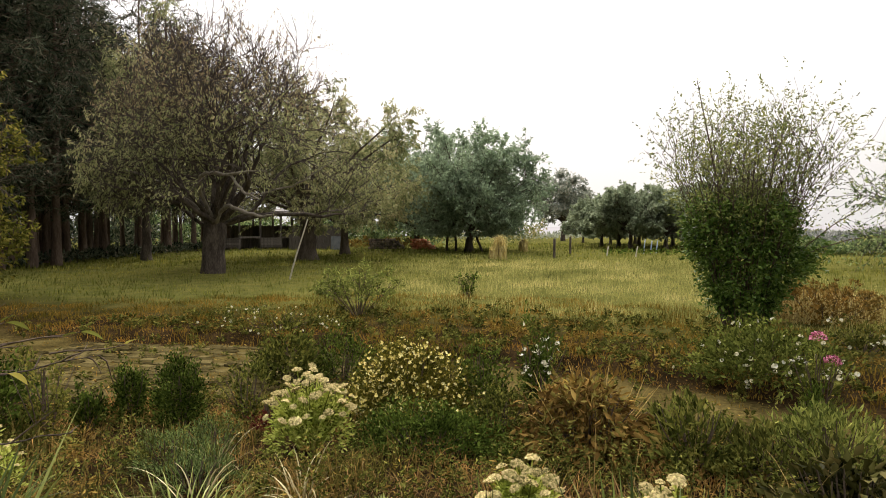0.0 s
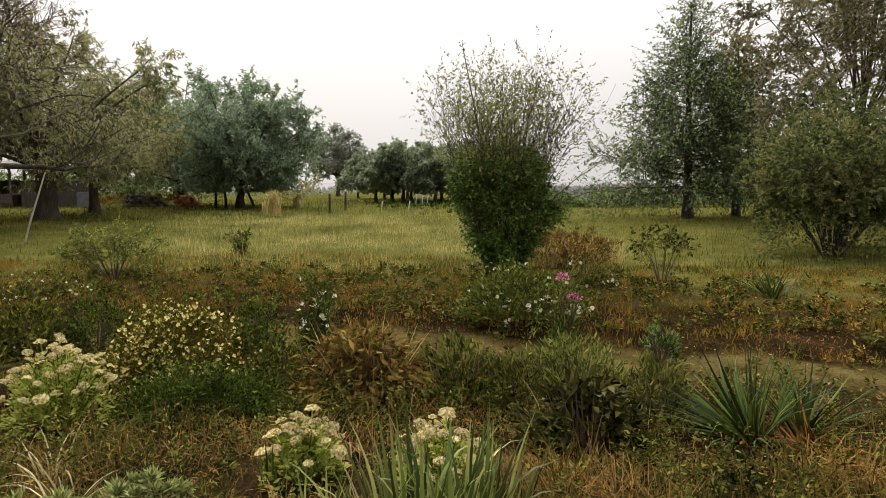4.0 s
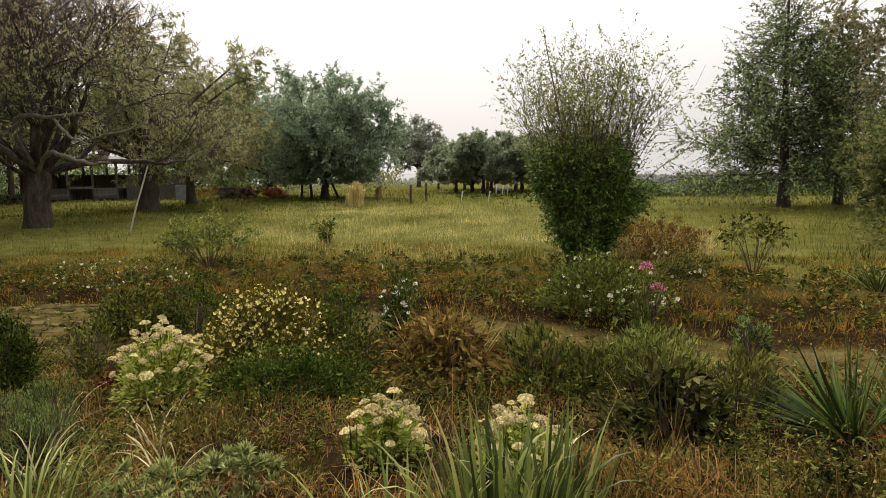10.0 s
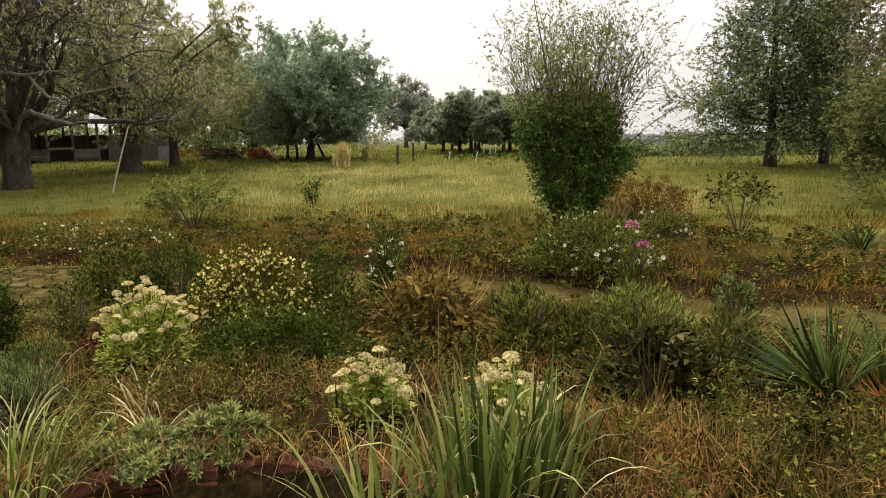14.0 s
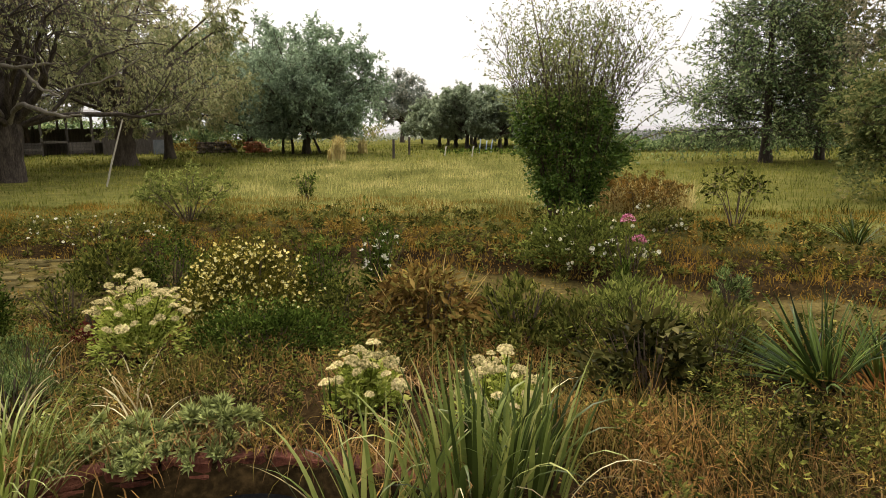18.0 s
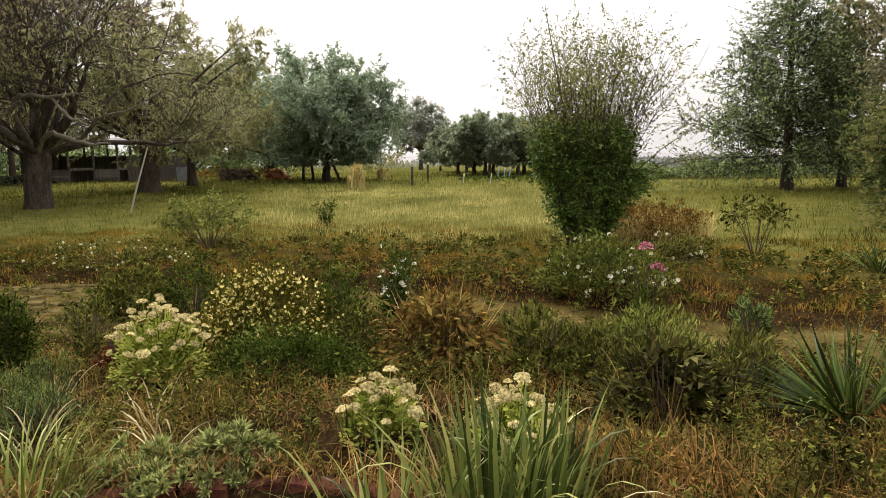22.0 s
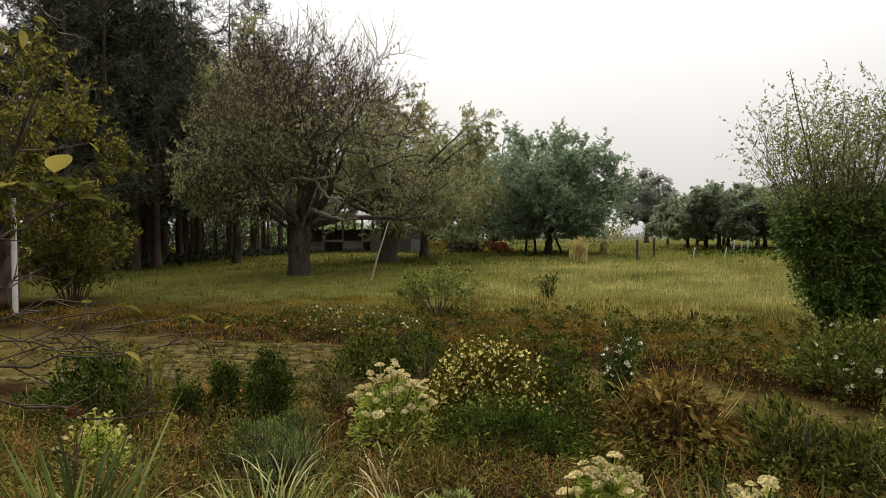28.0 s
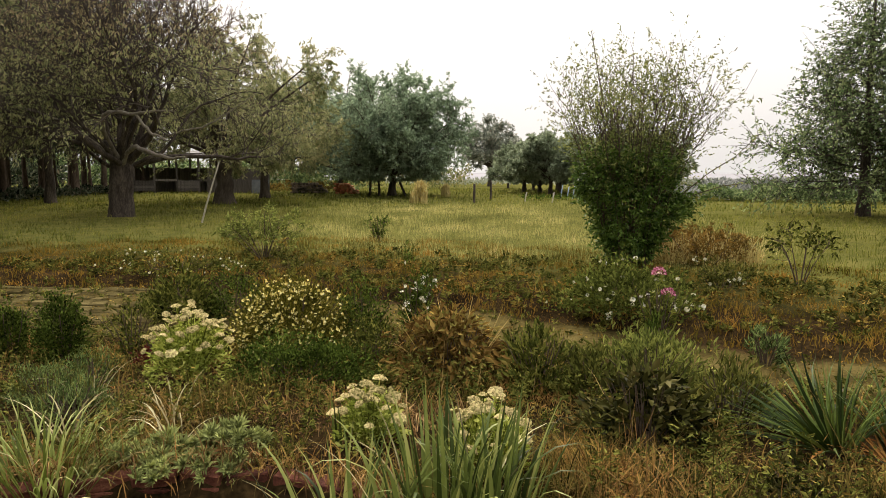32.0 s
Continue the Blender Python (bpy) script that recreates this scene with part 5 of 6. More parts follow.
mound("evergreen_bush", on(-2.78, 6.9), "dense dark evergreen bush by the path", 0.7, 0.6, 3200, (0.035, 0.5), "box", category="shrub")
mound("evergreen_bush", on(-0.98, 5.85), "dark evergreen bush beside the flowering shrub", 0.5, 0.62, 3000, (0.035, 0.5), "box", category="shrub", shape=([0, 0.3, 0.7, 1], [0.9, 1, 0.85, 0.4]))
pot = mound("cinquefoil_shrub", on(-1.58, 5.5), "rounded shrub covered in small cream-yellow flowers", 1.0, 0.68, 16000, (0.032, 0.42), "poten_leaf", d=0.85, category="flowering shrub", lumps=0.08)
P = outer(760, 0.24) * 0.97
flower_heads(pot, [petals("flower", 5, 0.015, M["cream"]) for _ in range(2)], P, "flower", (0, -0.7, 0.6), 0.5)
mound("low_green_hedge", on(-1.2, 4.75), "low fresh green edging hedge", 1.15, 0.36, 5600, (0.036, 0.42), "herb", d=0.5, category="hedge", up=0.35, flop=0.8)
mound("low_green_hedge", on(-0.72, 5.2), "low green leafy edging plant", 0.5, 0.42, 2400, (0.036, 0.38), "herb_dark", category="hedge", up=0.4, flop=0.8)
wh = mound("phlox", on(-0.48, 6.2), "upright green phlox with white flowers", 0.36, 0.74, 1800, (0.055, 0.3), "herb", category="flowering plant", shape=([0, 0.3, 1], [0.6, 0.9, 0.9]), up=0.3)
P = outer(60, 0.5)
flower_heads(wh, [petals("flower", 5, 0.023, M["white"])], P[P[:, 2] > 0.33][:36], "flower", (0, -0.7, 0.6), 0.5)
# withered peony: brown stems and hanging leaves
br = mound("withered_peony", on(0.0, 4.95), "withered brown peony with hanging dry leaves", 0.9, 0.54, 2600, (0.09, 0.34), "peony_brown", d=0.8, stems=60, up=-0.9, flop=0.8)
part("upper_leaves", leaves("upper_leaves", *(lambda a: (a[0], a[1] + [0, 0, -0.6], 0.08, 0.024))(dome(0.8, 0.6, 0.62, 110, 0.8)), M["brown_leaf"]), br, "straw-coloured dry upper leaves", kind="stuff")
n = 70
u, q = R.uniform(0, 6.28, n), np.sqrt(R.uniform(0, 1, n))
part("dry_stalk_mass", blades("dry_stalk_mass", np.stack([0.3 * q * np.cos(u), 0.24 * q * np.sin(u), 0 * q], 1), R.uniform(0.35, 0.78, n), 0.011, M["dry_stalk"], 0.35, 0.5, 4, az=u), br, "upright straw-brown stalks", kind="stuff")
mound("aster", on(0.72, 4.75), "leafy green aster not yet in flower", 0.62, 0.5, 1500, (0.07, 0.3), "herb_dark", up=0.5)
mound("aster", on(1.15, 4.6), "olive weedy perennial plant in the bed", 0.6, 0.36, 900, (0.06, 0.3), "weed", up=0.6)
mound("peony", on(1.36, 3.75), "peony with dark drooping leaves", 0.66, 0.5, 1500, (0.085, 0.42), "dark_leaf", d=0.5, up=-0.25, stems=24)
mound("golden_rod", on(1.55, 4.65), "tall olive weedy perennial", 0.9, 0.5, 2600, (0.06, 0.26), "rod_leaf", d=0.7, up=0.7, stems=30)
mound("golden_rod", on(2.0, 4.2), "tall olive weedy perennial", 0.5, 0.42, 1100, (0.07, 0.2), "weed", up=0.8, stems=24)
mound("burdock", on(1.95, 3.05), "broad-leaved dark green weed at the bed's front", 0.6, 0.2, 300, (0.055, 0.45), "dark_leaf", category="plant", up=0.1)
mound("burdock", on(1.35, 3.1), "broad-leaved dark green weed at the bed's front", 0.4, 0.16, 200, (0.06, 0.45), "dark_leaf", category="plant", up=0.1)
mound("wormwood", on(2.75, 5.75), "blue-green feathery weed beside the path", 0.32, 0.36, 600, (0.06, 0.2), "lavender", up=0.7)
mound("wormwood", on(1.75, 5.6), "blue-green feathery weed beside the path", 0.3, 0.4, 500, (0.06, 0.2), "herb", up=0.7)
ph = mound("pink_phlox", on(1.82, 5.8), "tall phlox with purple-pink flower heads", 0.3, 0.76, 520, (0.07, 0.24), "herb_dark", category="flowering plant", shape=([0, 0.3, 1], [0.5, 0.8, 0.7]), up=0.3)
for c in ((-0.02, -0.05, 0.82), (0.03, -0.22, 0.66)):
    head = part("flower_head", leaves("flower_head", *(lambda a: (a[0] + np.array(c) - [0, 0, 0.02], a[1], 0.02, 0.018))(dome(0.11, 0.11, 0.06, 110, 0.7)), M["pink"]), ph, "purple-pink domed flower head")
da = mound("rose_bed", on(1.75, 7.35), "low white-flowering rose bush", 1.4, 0.55, 4400, (0.055, 0.5), "rose_leaf", d=1.0, category="flowering shrub")
P = outer(54, 0.35)
flower_heads(da, [petals("flower", 6, 0.027, M["white"], 0.4, 2)], P, "flower", (0, -0.7, 0.6), 0.5, eye=EYE)
da2 = mound("rose_bed", on(3.35, 9.3), "straggling white-flowering rose by the shrub", 1.1, 0.35, 900, (0.05, 0.5), "weed", d=0.5, category="flowering shrub")
P = outer(11, 0.3)
flower_heads(da2, [petals("flower", 6, 0.03, M["white"], 0.4, 2)], P, "flower", (0, -0.7, 0.6), 0.5, eye=EYE)
wr = mound("wild_rose", on(-5.0, 9.6), "low straggling rose with pale flowers on the bank", 2.1, 0.4, 1500, (0.05, 0.45), "weed", d=1.6, category="flowering shrub")
P = outer(52, 0.7)
flower_heads(wr, [petals("flower", 6, 0.021, M["white"], 0.4, 2)], P, "flower", (0, -0.7, 0.6), 0.5, eye=EYE)
mound("barberry", on(-2.62, 4.95), "small dark red-leaved shrub", 0.28, 0.34, 500, (0.035, 0.5), "red_leaf", category="shrub")
mound("spiraea", on(-3.0, 5.2), "thin leafy shrub beside the stonecrop", 0.4, 0.55, 700, (0.045, 0.35), "herb_dark", category="shrub", shape=([0, 0.3, 1], [0.5, 0.9, 0.9]), up=0.6)
mound("gooseberry_bush", on(-5.0, 4.35), "dark leafy bush at the path's edge", 0.95, 0.6, 2600, (0.06, 0.4), "box", category="shrub")
wf = mound("withered_dahlia", on(-3.2, 2.62), "dry stalk with a rust-red withered flower head", 0.16, 0.62, 90, (0.06, 0.3), "peony_brown", stems=3, shape=([0, 1], [0.6, 0.6]))
q, v = dome(0.05, 0.05, 0.045, 80, 0.5)
part("flower_head", leaves("flower_head", q + [0.02, 0, 0.62], v + R.normal(0, 0.4, v.shape), 0.032, 0.016, M["rust_red"]), wf, "rust-red withered flower head")
mound("golden_privet", on(-4.35, 4.35), "thin yellowish leafy shrub", 0.4, 0.7, 750, (0.04, 0.42), "lime_leaf", category="shrub", shape=([0, 0.3, 1], [0.5, 0.9, 0.9]), up=0.5)


# blades: iris, yucca, sedge
def sword(L, W, mat, bow, seg=7, fold=0.2):
    """One sword leaf rising along z and bowing over towards x."""
    V, a, p = [], 0.0, np.zeros(3)
    for s in range(seg + 1):
        f = s / seg
        w = W * (1 - f ** 2.2) * (0.75 + 0.5 * min(1, f * 4) * (1 - f)) / 2
        d = np.array([math.sin(a), 0, math.cos(a)])
        nrm = np.array([math.cos(a), 0, -math.sin(a)])
        V += [p + [0, w, 0] + nrm * w * fold, p - nrm * w * fold * 0.3, p + [0, -w, 0] + nrm * w * fold]
        p = p + d * L / seg
        a += bow / seg * (0.3 + 1.8 * f)
    F = []
    for s in range(seg):
        o = 3 * s
        F += [[o, o + 1, o + 4, o + 3], [o + 1, o + 2, o + 5, o + 4]]
    return mesh_np("leaf", np.array(V), np.array(F), M[mat], True)


def tuft(name, at, label, meshes, n, spread, tilt, category="plant", group="", size=(0.65, 1.1), dead=None, n_dead=0, lean=0.0):
    t = thing(name, at, label, category, group)
    for i in range(n + n_dead):
        q, u = math.sqrt(R.uniform(0, 1)), R.uniform(0, 360)
        tl = tilt * (0.25 + 0.75 * q) * R.uniform(0.6, 1.2) if i < n else tilt * R.uniform(1.2, 1.7)
        m = Matrix.Translation((spread * q * math.cos(radians(u)), spread * q * math.sin(radians(u)), -0.01)) @ pose(0, 0, 0, 0, lean if i < n else 0, 0) @ pose(0, 0, 0, 0, 0, u + R.normal(0, 25)) @ pose(0, 0, 0, 0, tl, 0) @ Matrix.Scale(float(R.uniform(*size)), 4)
        pool = meshes if i < n else dead
        part("leaf", pool[i % len(pool)], t, m=m)
    return t


iris_blades = [sword(0.66, 0.028, "sedge_green", b) for b in (0.1, 0.2, 0.4, 0.7, 1.2, 2.2)]
iris_pale = [sword(0.62, 0.017, "lime_blade", b) for b in (0.3, 0.7, 1.2, 1.9)]
iris_dry = [sword(0.7, 0.013, "sedge_dry", b) for b in (0.8, 1.6, 2.2)]
yucca_blades = [sword(0.6, 0.02, "yucca", b, 6, 0.35) for b in (0.15, 0.45, 0.8)]
yucca_dry = [sword(0.42, 0.026, "yucca_dead", b, 5, 0.3) for b in (0.4, 0.9, 1.4)]
sedge = [sword(0.5, 0.013, "sedge_dry", b) for b in (1.2, 1.9, 2.6)]
tuft("iris_clump", on(0.25, 2.55), "clump of long green iris blades at the pond", iris_blades, 96, 0.27, 16, group="iris clumps", dead=iris_dry, n_dead=7)
tuft("iris_clump", on(-0.2, 2.5), "clump of long green iris blades at the pond", iris_blades, 44, 0.19, 26, group="iris clumps", dead=iris_dry, n_dead=7)
tuft("iris_clump", on(0.5, 2.6), "clump of long green iris blades at the pond", iris_blades, 44, 0.17, 18, group="iris clumps", dead=iris_dry, n_dead=4)
tuft("iris_clump", on(-1.95, 2.75), "clump of yellowing iris blades at the pond", iris_pale, 120, 0.24, 38, group="iris clumps", size=(0.6, 0.95), dead=iris_dry, n_dead=8)
tuft("iris_clump", on(-2.75, 2.3), "clump of long green iris blades", iris_blades, 40, 0.2, 30, group="iris clumps", size=(0.8, 1.35), dead=iris_dry, n_dead=5)
tuft("iris_clump", on(-2.5, 1.9), "clump of long green iris blades", iris_blades, 36, 0.2, 30, group="iris clumps", dead=iris_dry, n_dead=6)
tuft("iris_clump", on(-0.5, 3.45), "few upright iris blades by the stonecrop", iris_blades, 9, 0.06, 14, group="iris clumps", size=(0.4, 0.65))
tuft("yucca", on(2.5, 3.85), "yucca with stiff blue-green sword leaves", yucca_blades, 112, 0.12, 60, group="yuccas", size=(0.85, 1.25), dead=yucca_dry, n_dead=14, lean=-32)
tuft("yucca", on(2.88, 3.85), "yucca with stiff leaves and a dead brown skirt", yucca_blades, 62, 0.08, 64, group="yuccas", size=(0.75, 1.1), dead=yucca_dry, n_dead=16, lean=14)
tuft("dead_yucca", on(2.74, 3.58), "dead yucca crown with hanging brown leaves", yucca_dry, 70, 0.1, 88, group="yuccas", size=(0.5, 0.85))
tuft("yucca", on(5.45, 8.2), "small yucca on the bank", yucca_blades, 40, 0.08, 60, group="yuccas", size=(0.7, 1.1))
for x, y in ((-1.75, 3.7), (-1.55, 3.35), (-2.3, 3.4), (-2.55, 4.0)):
    tuft("sedge_tuft", on(x, y), "straw-coloured tuft of arching grass", sedge, 12, 0.07, 46, "grass", "sedge tufts", (0.6, 1.05))


def rosette(mat, r, n=36):
    P = np.zeros((n, 3)) + [0, 0, 0.01]
    q = np.arange(n) / n
    u = np.arange(n) * 2.39996
    D = np.stack([np.cos(u) * (1 - 0.75 * q), np.sin(u) * (1 - 0.75 * q), 0.25 + q], 1)
    return leaves("rosette", P, D, r * (1 - 0.45 * q), r * 0.24, M[mat], 0.1)


ros = [rosette("grey_leaf", 0.08) for _ in range(3)]


def cushion(at, w, d, h, n, label):
    t = thing("rose_campion", at, label, "plant", "grey cushions")
    P, v = dome(w, d, h, n, 0.8)
    P = P[v[:, 1] < 0.5]
    flower_heads(t, ros, P, "rosette", (0, -0.5, 0.8), 0.35, (0.7, 1.25))
    return t


cushion(on(-1.08, 3.22), 0.44, 0.36, 0.2, 46, "cushion of grey-green felted leaf rosettes")
cushion(on(-1.6, 3.15), 0.6, 0.42, 0.15, 46, "cushion of grey-green felted leaf rosettes")
cushion(on(-1.4, 2.98), 0.95, 0.24, 0.08, 42, "grey-green rosettes hanging over the brick edge")


for x, y, w, h in ((-2.5, 3.7, 0.5, 0.34), (-2.9, 3.95, 0.45, 0.36), (-2.65, 4.1, 0.4, 0.42)):
    lav = mound("lavender", on(x, y), "grey-green lavender cushion in the flower bed", w, h * 0.8, 2200, (0.032, 0.16), "lavender", up=0.9, group="lavenders")
    q, v = dome(w * 0.9, w * 0.9, h * 0.75, 90, 0.9)
    part("flower_stalk_mass", blades("flower_stalk_mass", q, R.uniform(0.08, 0.2, 90), 0.005, M["weed"], 0.3, 0.2, 2), lav, "faded olive flower stalks", kind="stuff")

# ---- pond edge ----
rim = thing("brick_edging", (0, 0, 0), "weathered red brick edging along the pond", "edging")
bricks = [boxmesh("brick", 0.24, 0.115, 0.071, M["brick"], 0.006, 0.003) for _ in range(3)]
for i in range(11):
    u = radians(160 - i * 12.5)
    x, y = -1.0 + 1.27 * math.cos(u), 2.35 + 0.67 * math.sin(u)
    part("brick", bricks[i % 3], rim, m=pose(x, y, gz(x, y + 0.15) - 0.055, R.normal(0, 3), R.normal(0, 3), math.degrees(math.atan2(0.67 * math.cos(u), -1.27 * math.sin(u))) + R.normal(0, 5)))
    for low in (0.128, 0.201):
        part("brick", bricks[(i + 1) % 3], rim, m=pose(x, y - 0.02, gz(x, y + 0.15) - low, 0, 0, math.degrees(math.atan2(0.67 * math.cos(u), -1.27 * math.sin(u))) + R.normal(0, 3)))
a = np.linspace(0, 2 * np.pi, 48, endpoint=False)
V = np.concatenate([np.stack([-0.78 + 0.415 * np.cos(a), 2.42 + 0.415 * np.sin(a), np.full(48, -0.2)], 1), [[-0.78, 2.42, -0.2]]])
tagged(new("pond_water", mesh_np("pond_water", V, np.stack([np.full(48, 48), np.arange(48), (np.arange(48) + 1) % 48], 1), M["water"])), "dark still water of a small garden pond", "water", kind="structure")
V = np.concatenate([np.stack([-0.78 + k * np.cos(a), 2.42 + k * np.sin(a), np.full(48, z)], 1) for k, z in ((0.43, -0.1), (0.41, -0.3))])
i = np.arange(48)
tagged(new("pond_liner", mesh_np("pond_liner", V, np.stack([i, (i + 1) % 48, 48 + (i + 1) % 48, 48 + i], 1), M["liner"])), "black rubber pond liner", "liner", kind="structure")
n = 300
u = np.radians(R.uniform(25, 155, n))
P = np.stack([-1.0 + 1.3 * np.cos(u), 2.35 + 0.72 * np.sin(u) + R.normal(0, 0.03, n), np.full(n, 0.03)], 1)
tagged(new("hanging_dry_stems", blades("hanging_dry_stems", P, R.uniform(0.1, 0.36, n), 0.007, M["grass_rust"], 0.6, 1.4, 4, az=np.radians(-90) + R.normal(0, 0.7, n))), "dry stems hanging over the brick edge", "grass", kind="stuff")

# ---- things on the lawn ----
pole = new("leaning_pole", tubes("leaning_pole", [(np.array([[0, 0, -0.05], [0.2, 0, 0.6], [0.41, 0, 1.2], [0.64, 0, 1.86]]), [0.026, 0.025, 0.023, 0.02])], M["pole"], 10))
pole.matrix_basis = pose(*on(-9.38, 18.7))
tagged(pole, "pale wooden pole leaning in the grass", "pole")
for x, y, h in ((-2.13, 32.7, 0.95), (-1.54, 37.0, 0.95)):
    p = new("fence_post", tubes("fence_post", [(np.array([[0, 0, -0.1], [0.01, 0, h * 0.5], [0.02, 0, h], [0.02, 0, h + 0.01]]), [0.065, 0.062, 0.06, 0.01])], M["bark_dark"], 8))
    p.matrix_basis = pose(*on(x, y))
    tagged(p, "dark wooden fence post in the grass", "post", "fence posts")
for x, y, h, m in ((1.8, 33.8, 0.5, "pole"), (0.4, 34.5, 0.5, "pole"), (2.4, 37.5, 0.8, "blue"), (2.75, 37.4, 0.7, "blue"), (3.1, 38, 0.75, "blue")):
    p = new("garden_stake", tubes("garden_stake", [(np.array([[0, 0, -0.1], [0.05, 0, h * 0.5], [0.1, 0, h], [0.1, 0, h + 0.01]]), [0.032, 0.032, 0.03, 0.008])], M[m], 8))
    p.matrix_basis = pose(*on(x, y))
    tagged(p, "pale garden stake by the vegetable patch" if m == "pole" else "faded blue garden stake", "stake", "garden stakes")
band("vegetable_patch", "low green vegetable patch at the meadow's edge", 0.0, 35.5, 6, 35, 1.6, 0.3, 300, (0.2, 0.5), "herb", "vegetables")
for x, y, h, w in ((-4.6, 31.0, 1.15, 0.36), (-4.95, 31.4, 0.6, 0.24), (-4.4, 39.3, 0.8, 0.3)):
    t = thing("corn_stook", on(x, y), "dry corn stalks stacked upright in the grass", "stook", "corn stooks")
    n = 620
    u, q = R.uniform(0, 6.28, n), np.sqrt(R.uniform(0, 1, n))
    P = np.stack([w * q * np.cos(u), w * q * np.sin(u), 0 * q], 1)
    part("stalk_mass", blades("stalk_mass", P, h * R.uniform(0.6, 1.15, n), 0.04, M["straw"], 0.2, 0.3, 3, az=u + np.pi + R.normal(0, 0.6, n)), t, kind="stuff")


def log_pile(at, turn, cols, rows, mat, label, length=0.9, d=0.17):
    t = thing("log_pile", at, label, "firewood", "log piles", turn=turn)
    mesh = []
    for k in range(3):
        r = d / 2 * (0.85 + 0.12 * k)
        u = np.linspace(0, 2 * np.pi, 8, endpoint=False)
        ring = np.stack([r * np.cos(u) * R.uniform(0.85, 1.1, 8), 0 * u, r * np.sin(u) * R.uniform(0.85, 1.1, 8)], 1)
        V = np.concatenate([ring + [0, -length / 2, 0], ring + [0, length / 2, 0], [[0, -length / 2, 0], [0, length / 2, 0]]])
        i = np.arange(8)
        F = [np.stack([i, i + 8, (i + 1) % 8 + 8, (i + 1) % 8], 1), np.stack([np.full(8, 16), i, (i + 1) % 8], 1), np.stack([np.full(8, 17), (i + 1) % 8 + 8, i + 8], 1)]
        mesh.append(mesh_np("log", V, F, M[mat]))
    for j in range(rows):
        for i in range(cols - j if cols > 8 else cols - j // 2):
            part("log", mesh[(i + j) % 3], t, m=pose((i - (cols - 1) / 2 + 0.5 * (j % 2) + 0.3 * R.normal() * 0.3) * d, R.normal(0, 0.04), d * (0.5 + 0.86 * j), 0, R.uniform(0, 360), R.normal(0, 5)))
    return t


log_pile(on(-11.8, 43.6), 10, 10, 5, "log_wood", "heap of fresh red-brown split logs")
log_pile(on(-14.6, 44.0), 14, 15, 5, "dark_log", "stack of weathered firewood logs")


def shed(at, w, d, h, turn, bays, label):
    """An open lean-to: posts, beams, board back and sides, sheet roof."""
    t = thing("shed", at, label, "shed", turn=turn)
    post = boxmesh("post", 0.14, 0.14, h, M["old_wood"], 0.01)
    for i in range(bays + 1):
        x = -w / 2 + w * i / bays
        part("post", post, t, m=pose(x, -d / 2, -0.05))
        part("post", post, t, m=pose(x, d / 2, -0.05))
    part("beam", boxmesh("beam", w + 0.3, 0.14, 0.16, M["old_wood"], 0.01), t, m=pose(0, -d / 2 - 0.002, h - 0.06))
    part("beam", boxmesh("beam", w + 0.3, 0.14, 0.16, M["old_wood"], 0.01), t, m=pose(0, d / 2 + 0.002, h - 0.06))
    bd = [boxmesh("board", 0.204, 0.03, h * 0.66, M["old_wood"], 0.003) for _ in range(2)]
    n = int(w / 0.19)
    for i in range(n):
        part("board", bd[i % 2], t, m=pose(-w / 2 + 0.1 + i * w / n, d / 2 + 0.1 + 0.034 * (i % 2), R.uniform(-0.03, 0.03)))
    sb = boxmesh("board", 0.03, 0.188, h * 0.98, M["old_wood"], 0.003)
    for k in (-1, 1):
        for i in range(int(d / 0.19)):
            part("board", sb, t, m=pose(k * (w / 2 + 0.09 + 0.004 * (i % 2)), -d / 2 + 0.1 + i * 0.19, 0))
    hb = boxmesh("rail", w / bays * 0.96, 0.04, 0.16, M["old_wood"], 0.004)
    for i in range(bays):
        if i % 2 == 0:
            for z in (0.15, 0.33, 0.51, 0.69):
                part("rail", hb, t, m=pose(-w / 2 + w * (i + 0.5) / bays, -d / 2 - 0.1, z))
        else:
            part("rail", hb, t, m=pose(-w / 2 + w * (i + 0.5) / bays, -d / 2 - 0.1, 0.8))
    part("roof", boxmesh("roof", w + 0.8, d + 1.0, 0.06, M["roof"], 0.01), t, "grey sheet roof", pose(0, 0, h + 0.14, 6, 0, 0))
    return t


shed(on(-24.4, 44.9), 7.4, 3.0, 2.7, 39, 5, "open weathered wooden shed under the trees")
pn = new("sheet_panel", boxmesh("sheet_panel", 1.15, 0.04, 0.95, M["sheet"], 0.01))
pn.matrix_basis = pose(*on(-17.6, 42.6), -8, 0, 20)
tagged(pn, "grey metal sheet leaning upright by the shed", "panel")
wl_ = new("board_wall", boxmesh("board_wall", 4.2, 0.08, 1.7, M["old_wood"], 0.01))
wl_.matrix_basis = pose(*on(-19.6, 43.6), 0, 0, 20)
tagged(wl_, "low grey board wall beside the shed", "wall")

# ---- brown outbuilding at the left ----
hb = thing("outbuilding", on(-16.3, 8.4), "dark brown outbuilding half hidden by foliage", "building", turn=37)
part("wall", boxmesh("wall", 5.0, 4.0, 2.7, M["plaster"], 0.01), hb)
part("roof", boxmesh("roof", 5.6, 4.6, 0.12, M["roof"], 0.02), hb, "grey sheet roof", pose(0, 0, 2.702, 4, 0, 0))
pipe = new("downpipe", tubes("downpipe", [(np.array([[0, 0, -0.05], [0, 0, 0.8], [0, 0, 1.6], [0.0, 0, 2.3]]), [0.055] * 4)], M["white_pipe"], 10))
pipe.matrix_basis = pose(*on(-12.6, 9.22))
tagged(pipe, "white downpipe on the brown outbuilding", "pipe")


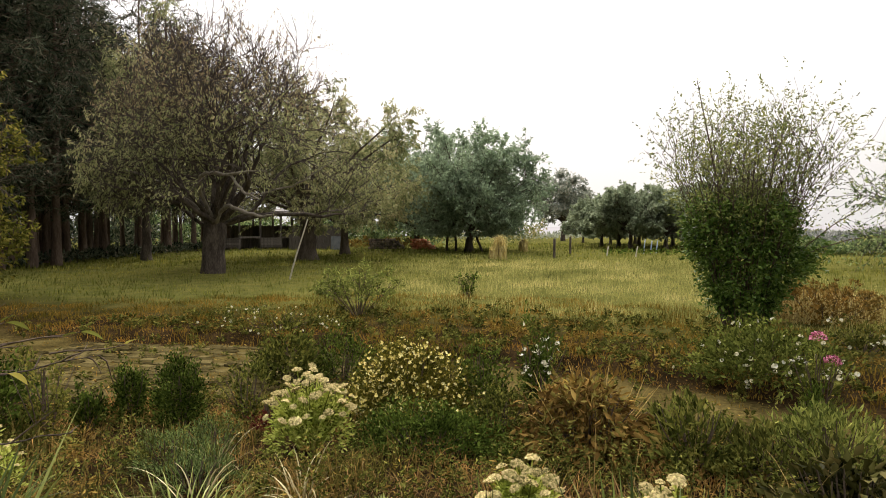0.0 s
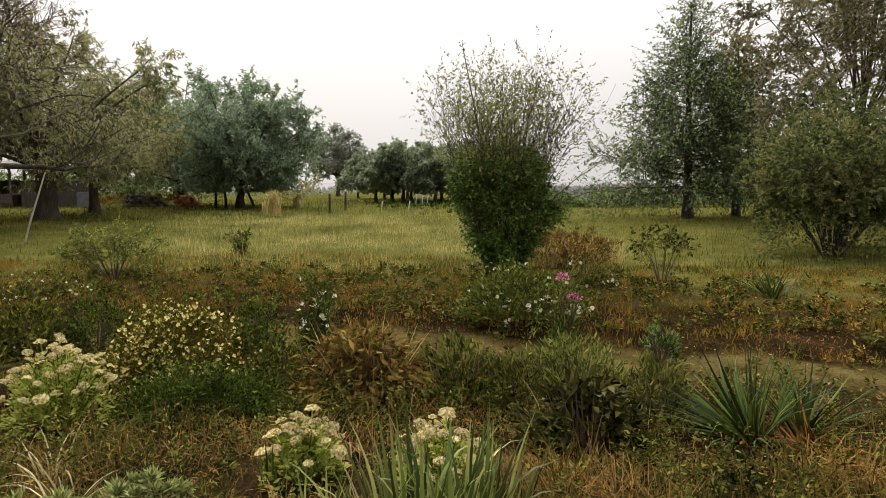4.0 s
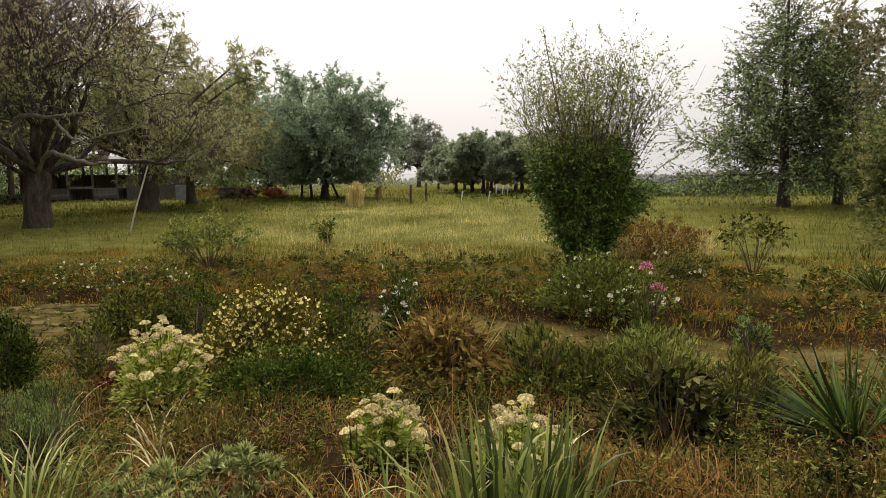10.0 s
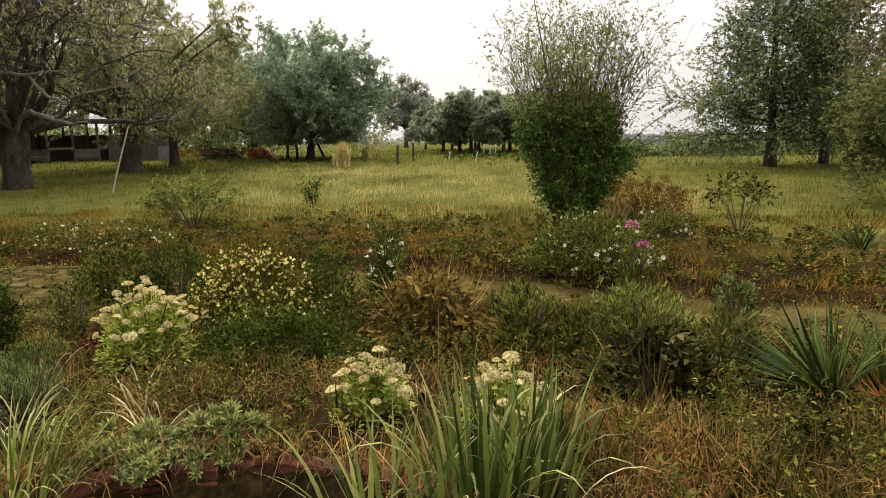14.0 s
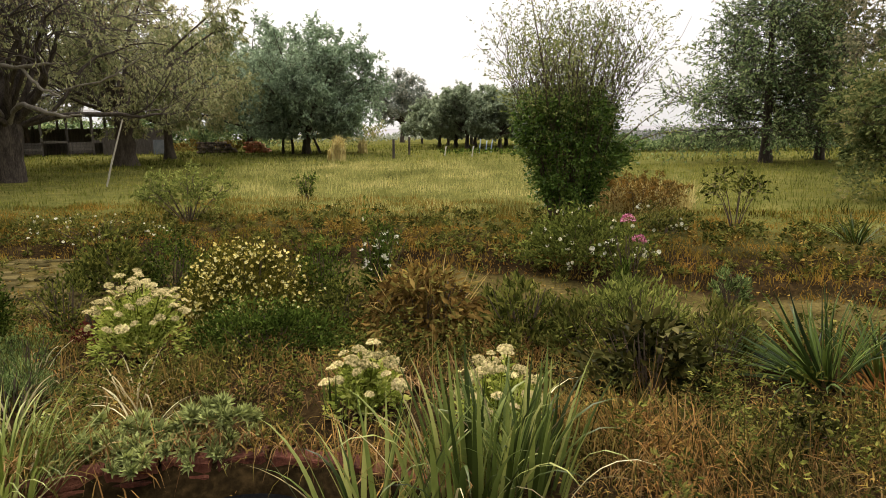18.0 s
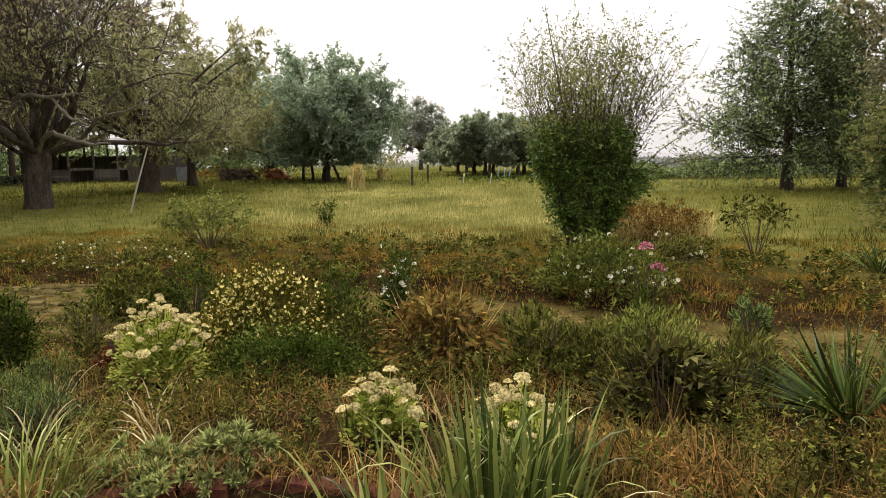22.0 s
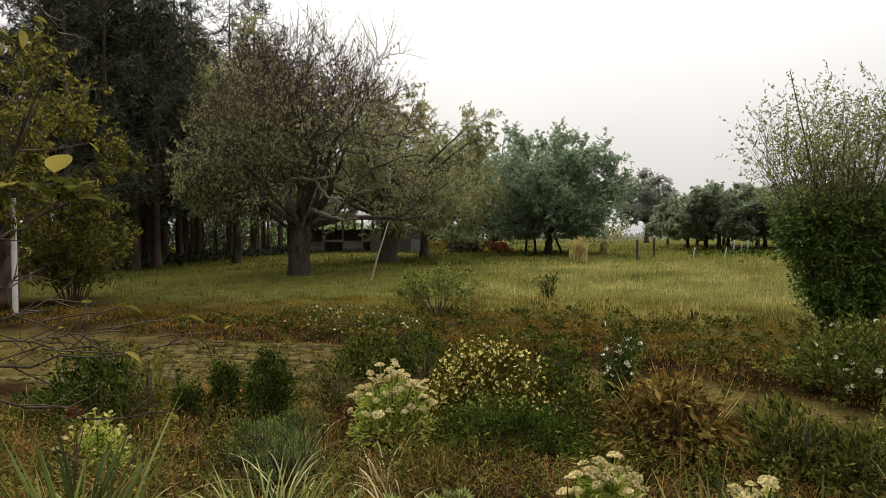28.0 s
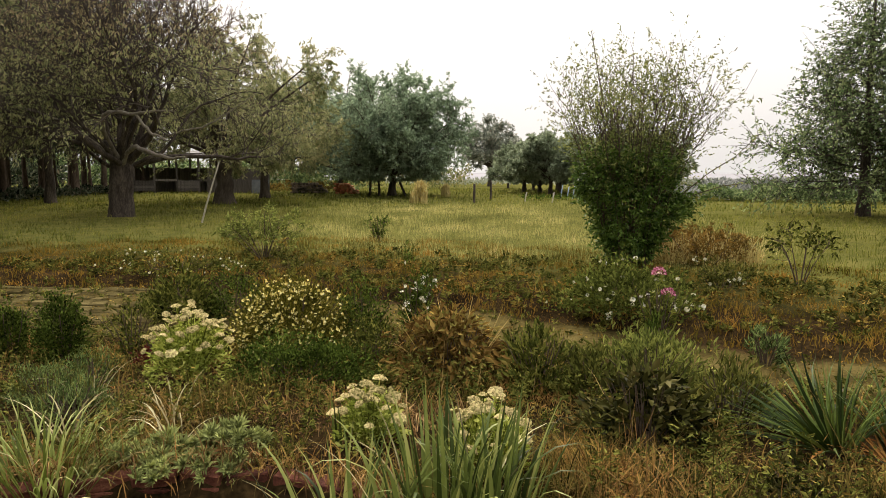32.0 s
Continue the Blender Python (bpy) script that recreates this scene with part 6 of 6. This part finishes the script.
# ---- young tree close at the left: branches reach into view ----
def near_tree():
    base = np.array([-2.45, 0.75, gz(-2.45, 0.75)])
    t = thing("young_apple_tree", base, "young apple tree with bare twigs and a few large leaves", "tree")
    part("trunk", tubes("trunk", [(np.array([[0, 0, -0.05], [0.03, 0.05, 0.5], [0.0, 0.1, 1.1], [0.05, 0.12, 1.9], [0.1, 0.2, 2.6]]), [0.05, 0.042, 0.035, 0.025, 0.012])], M["bark"], 9), t)
    tw, spots = [], []
    for z, pts, r in ((0.95, [(-1.76, 1.19, 1.27), (-1.62, 1.45, 1.27), (-1.46, 1.7, 1.28)], 0.008),
                      (0.85, [(-1.75, 1.18, 1.17), (-1.59, 1.45, 1.07), (-1.5, 1.6, 1.06)], 0.008),
                      (1.0, [(-1.77, 1.19, 1.34), (-1.69, 1.38, 1.3), (-1.62, 1.53, 1.26)], 0.006),
                      (1.05, [(-1.77, 1.2, 1.41), (-1.77, 1.29, 1.43), (-1.76, 1.39, 1.45)], 0.006),
                      (1.02, [(-1.71, 1.26, 1.31), (-1.68, 1.4, 1.36), (-1.65, 1.53, 1.47)], 0.005),
                      (1.2, [(-1.78, 1.2, 1.49), (-1.79, 1.27, 1.51), (-1.79, 1.33, 1.53)], 0.006),
                      (1.3, [(-1.8, 1.15, 1.58), (-1.78, 1.28, 1.68), (-1.74, 1.4, 1.77)], 0.009),
                      (2.0, [(-1.66, 1.1, 2.36), (-1.67, 1.25, 2.31), (-1.69, 1.38, 2.23)], 0.008),
                      (0.9, [(-1.77, 1.2, 1.36), (-1.74, 1.31, 1.33), (-1.71, 1.43, 1.33)], 0.005)):
        line = np.array([np.array([0.02, 0.1, z]) + base] + [np.array(p, float) for p in pts]) - base
        f = np.linspace(0, 3, 13)
        line = np.stack([np.interp(f, range(4), line[:, c]) for c in range(3)], 1)
        line[1:] += R.normal(0, 0.008, (12, 3))
        part("branch", tubes("branch", [(line, np.linspace(r * 0.7, r * 0.15, 13))], M["bark"], 6), t)
        for k in range(7):
            p, d = side_shoot(line, R.uniform(0.35, 1), 0.7, 0.9)
            tw.append(limb(p, d, R.uniform(0.06, 0.2), 0.003, 0.0012, 4, 0.18))
            if R.uniform() < 0.1:
                spots.append((tw[-1][0][-1], d, 0.45))
    for p in ((-1.79, 1.27, 1.8), (-1.76, 1.31, 1.81), (-1.74, 1.33, 1.82), (-1.7, 1.38, 1.85), (-1.7, 1.37, 1.81), (-1.69, 1.39, 1.76), (-1.71, 1.37, 1.78), (-1.72, 1.35, 1.83), (-1.68, 1.41, 1.77)):
        spots.append((np.array(p) - base - np.array([0.03, 0.03, 0.01]), np.array([0.6, 0.5, 0.1]) + R.normal(0, 0.45, 3), 1.05))
    for p in ((-1.43, 1.31, 1.44), (-1.37, 1.5, 1.39), (-1.34, 1.65, 1.33), (-1.41, 1.3, 1.31), (-1.4, 1.47, 1.38), (-1.62, 1.38, 1.93)):
        p = np.array(p) - base
        spots.append((p, np.array([0.8, 0.4, 0.15]) + R.normal(0, 0.3, 3), 0.55))
        tw.append(limb(p, (-0.8, -0.35, -0.15), 0.22, 0.0015, 0.003, 4, 0.1))
    part("twig_mass", tubes("twig_mass", tw, M["twig"], 4), t, kind="stuff")
    me = leaf_shape(0.1, 0.064)
    for p, d, k in spots:
        m = Matrix.Translation(p) @ Vector(d).to_track_quat("Y", "Z").to_matrix().to_4x4() @ Matrix.Scale(float(k * R.uniform(0.75, 1.2)), 4)
        part("leaf", me, t, m=m)


def leaf_shape(L, W):
    """One broad leaf along y, folded on its midrib and drooping at the tip."""
    k = 6
    V = []
    for s in range(k + 1):
        f = s / k
        w = W / 2 * math.sin(math.pi * f ** 0.8) ** 0.8
        z = -0.25 * L * f * f
        V += [[-w, L * f, z + w * 0.3], [0, L * f, z], [w, L * f, z + w * 0.3]]
    F = []
    for s in range(k):
        o = 3 * s
        F += [[o, o + 1, o + 4, o + 3], [o + 1, o + 2, o + 5, o + 4]]
    return mesh_np("leaf", np.array(V), np.array(F), M["lime_leaf"], True)


near_tree()

# ---- paving of the path ----
path = thing("paved_path", (0, 0, 0), "sandy garden path with worn uneven paving stones", "path", kind="structure")
stones = [boxmesh("paving_stone", 0.2, 0.14, 0.05, M["sett"], 0.012, 0.008) for _ in range(5)]
laid = 0
for row in range(26):
    for c in range(44):
        x = -7.6 + c * 0.215 + 0.1 * (row % 2)
        y = 5.35 + row * 0.155 + 0.1 * math.sin(x * 0.8)
        if not (y < far_edge(x) - 0.15 and y > near_edge(x) + 0.1) or R.uniform() < np.interp(x, [-3.0, -0.8], [0.2, 1.0]) or laid >= 400:
            continue
        part("paving_stone", stones[laid % 5], path, m=pose(x, y, gz(x, y) - 0.036 + R.normal(0, 0.006), R.normal(0, 2), R.normal(0, 2), R.normal(0, 6)))
        laid += 1
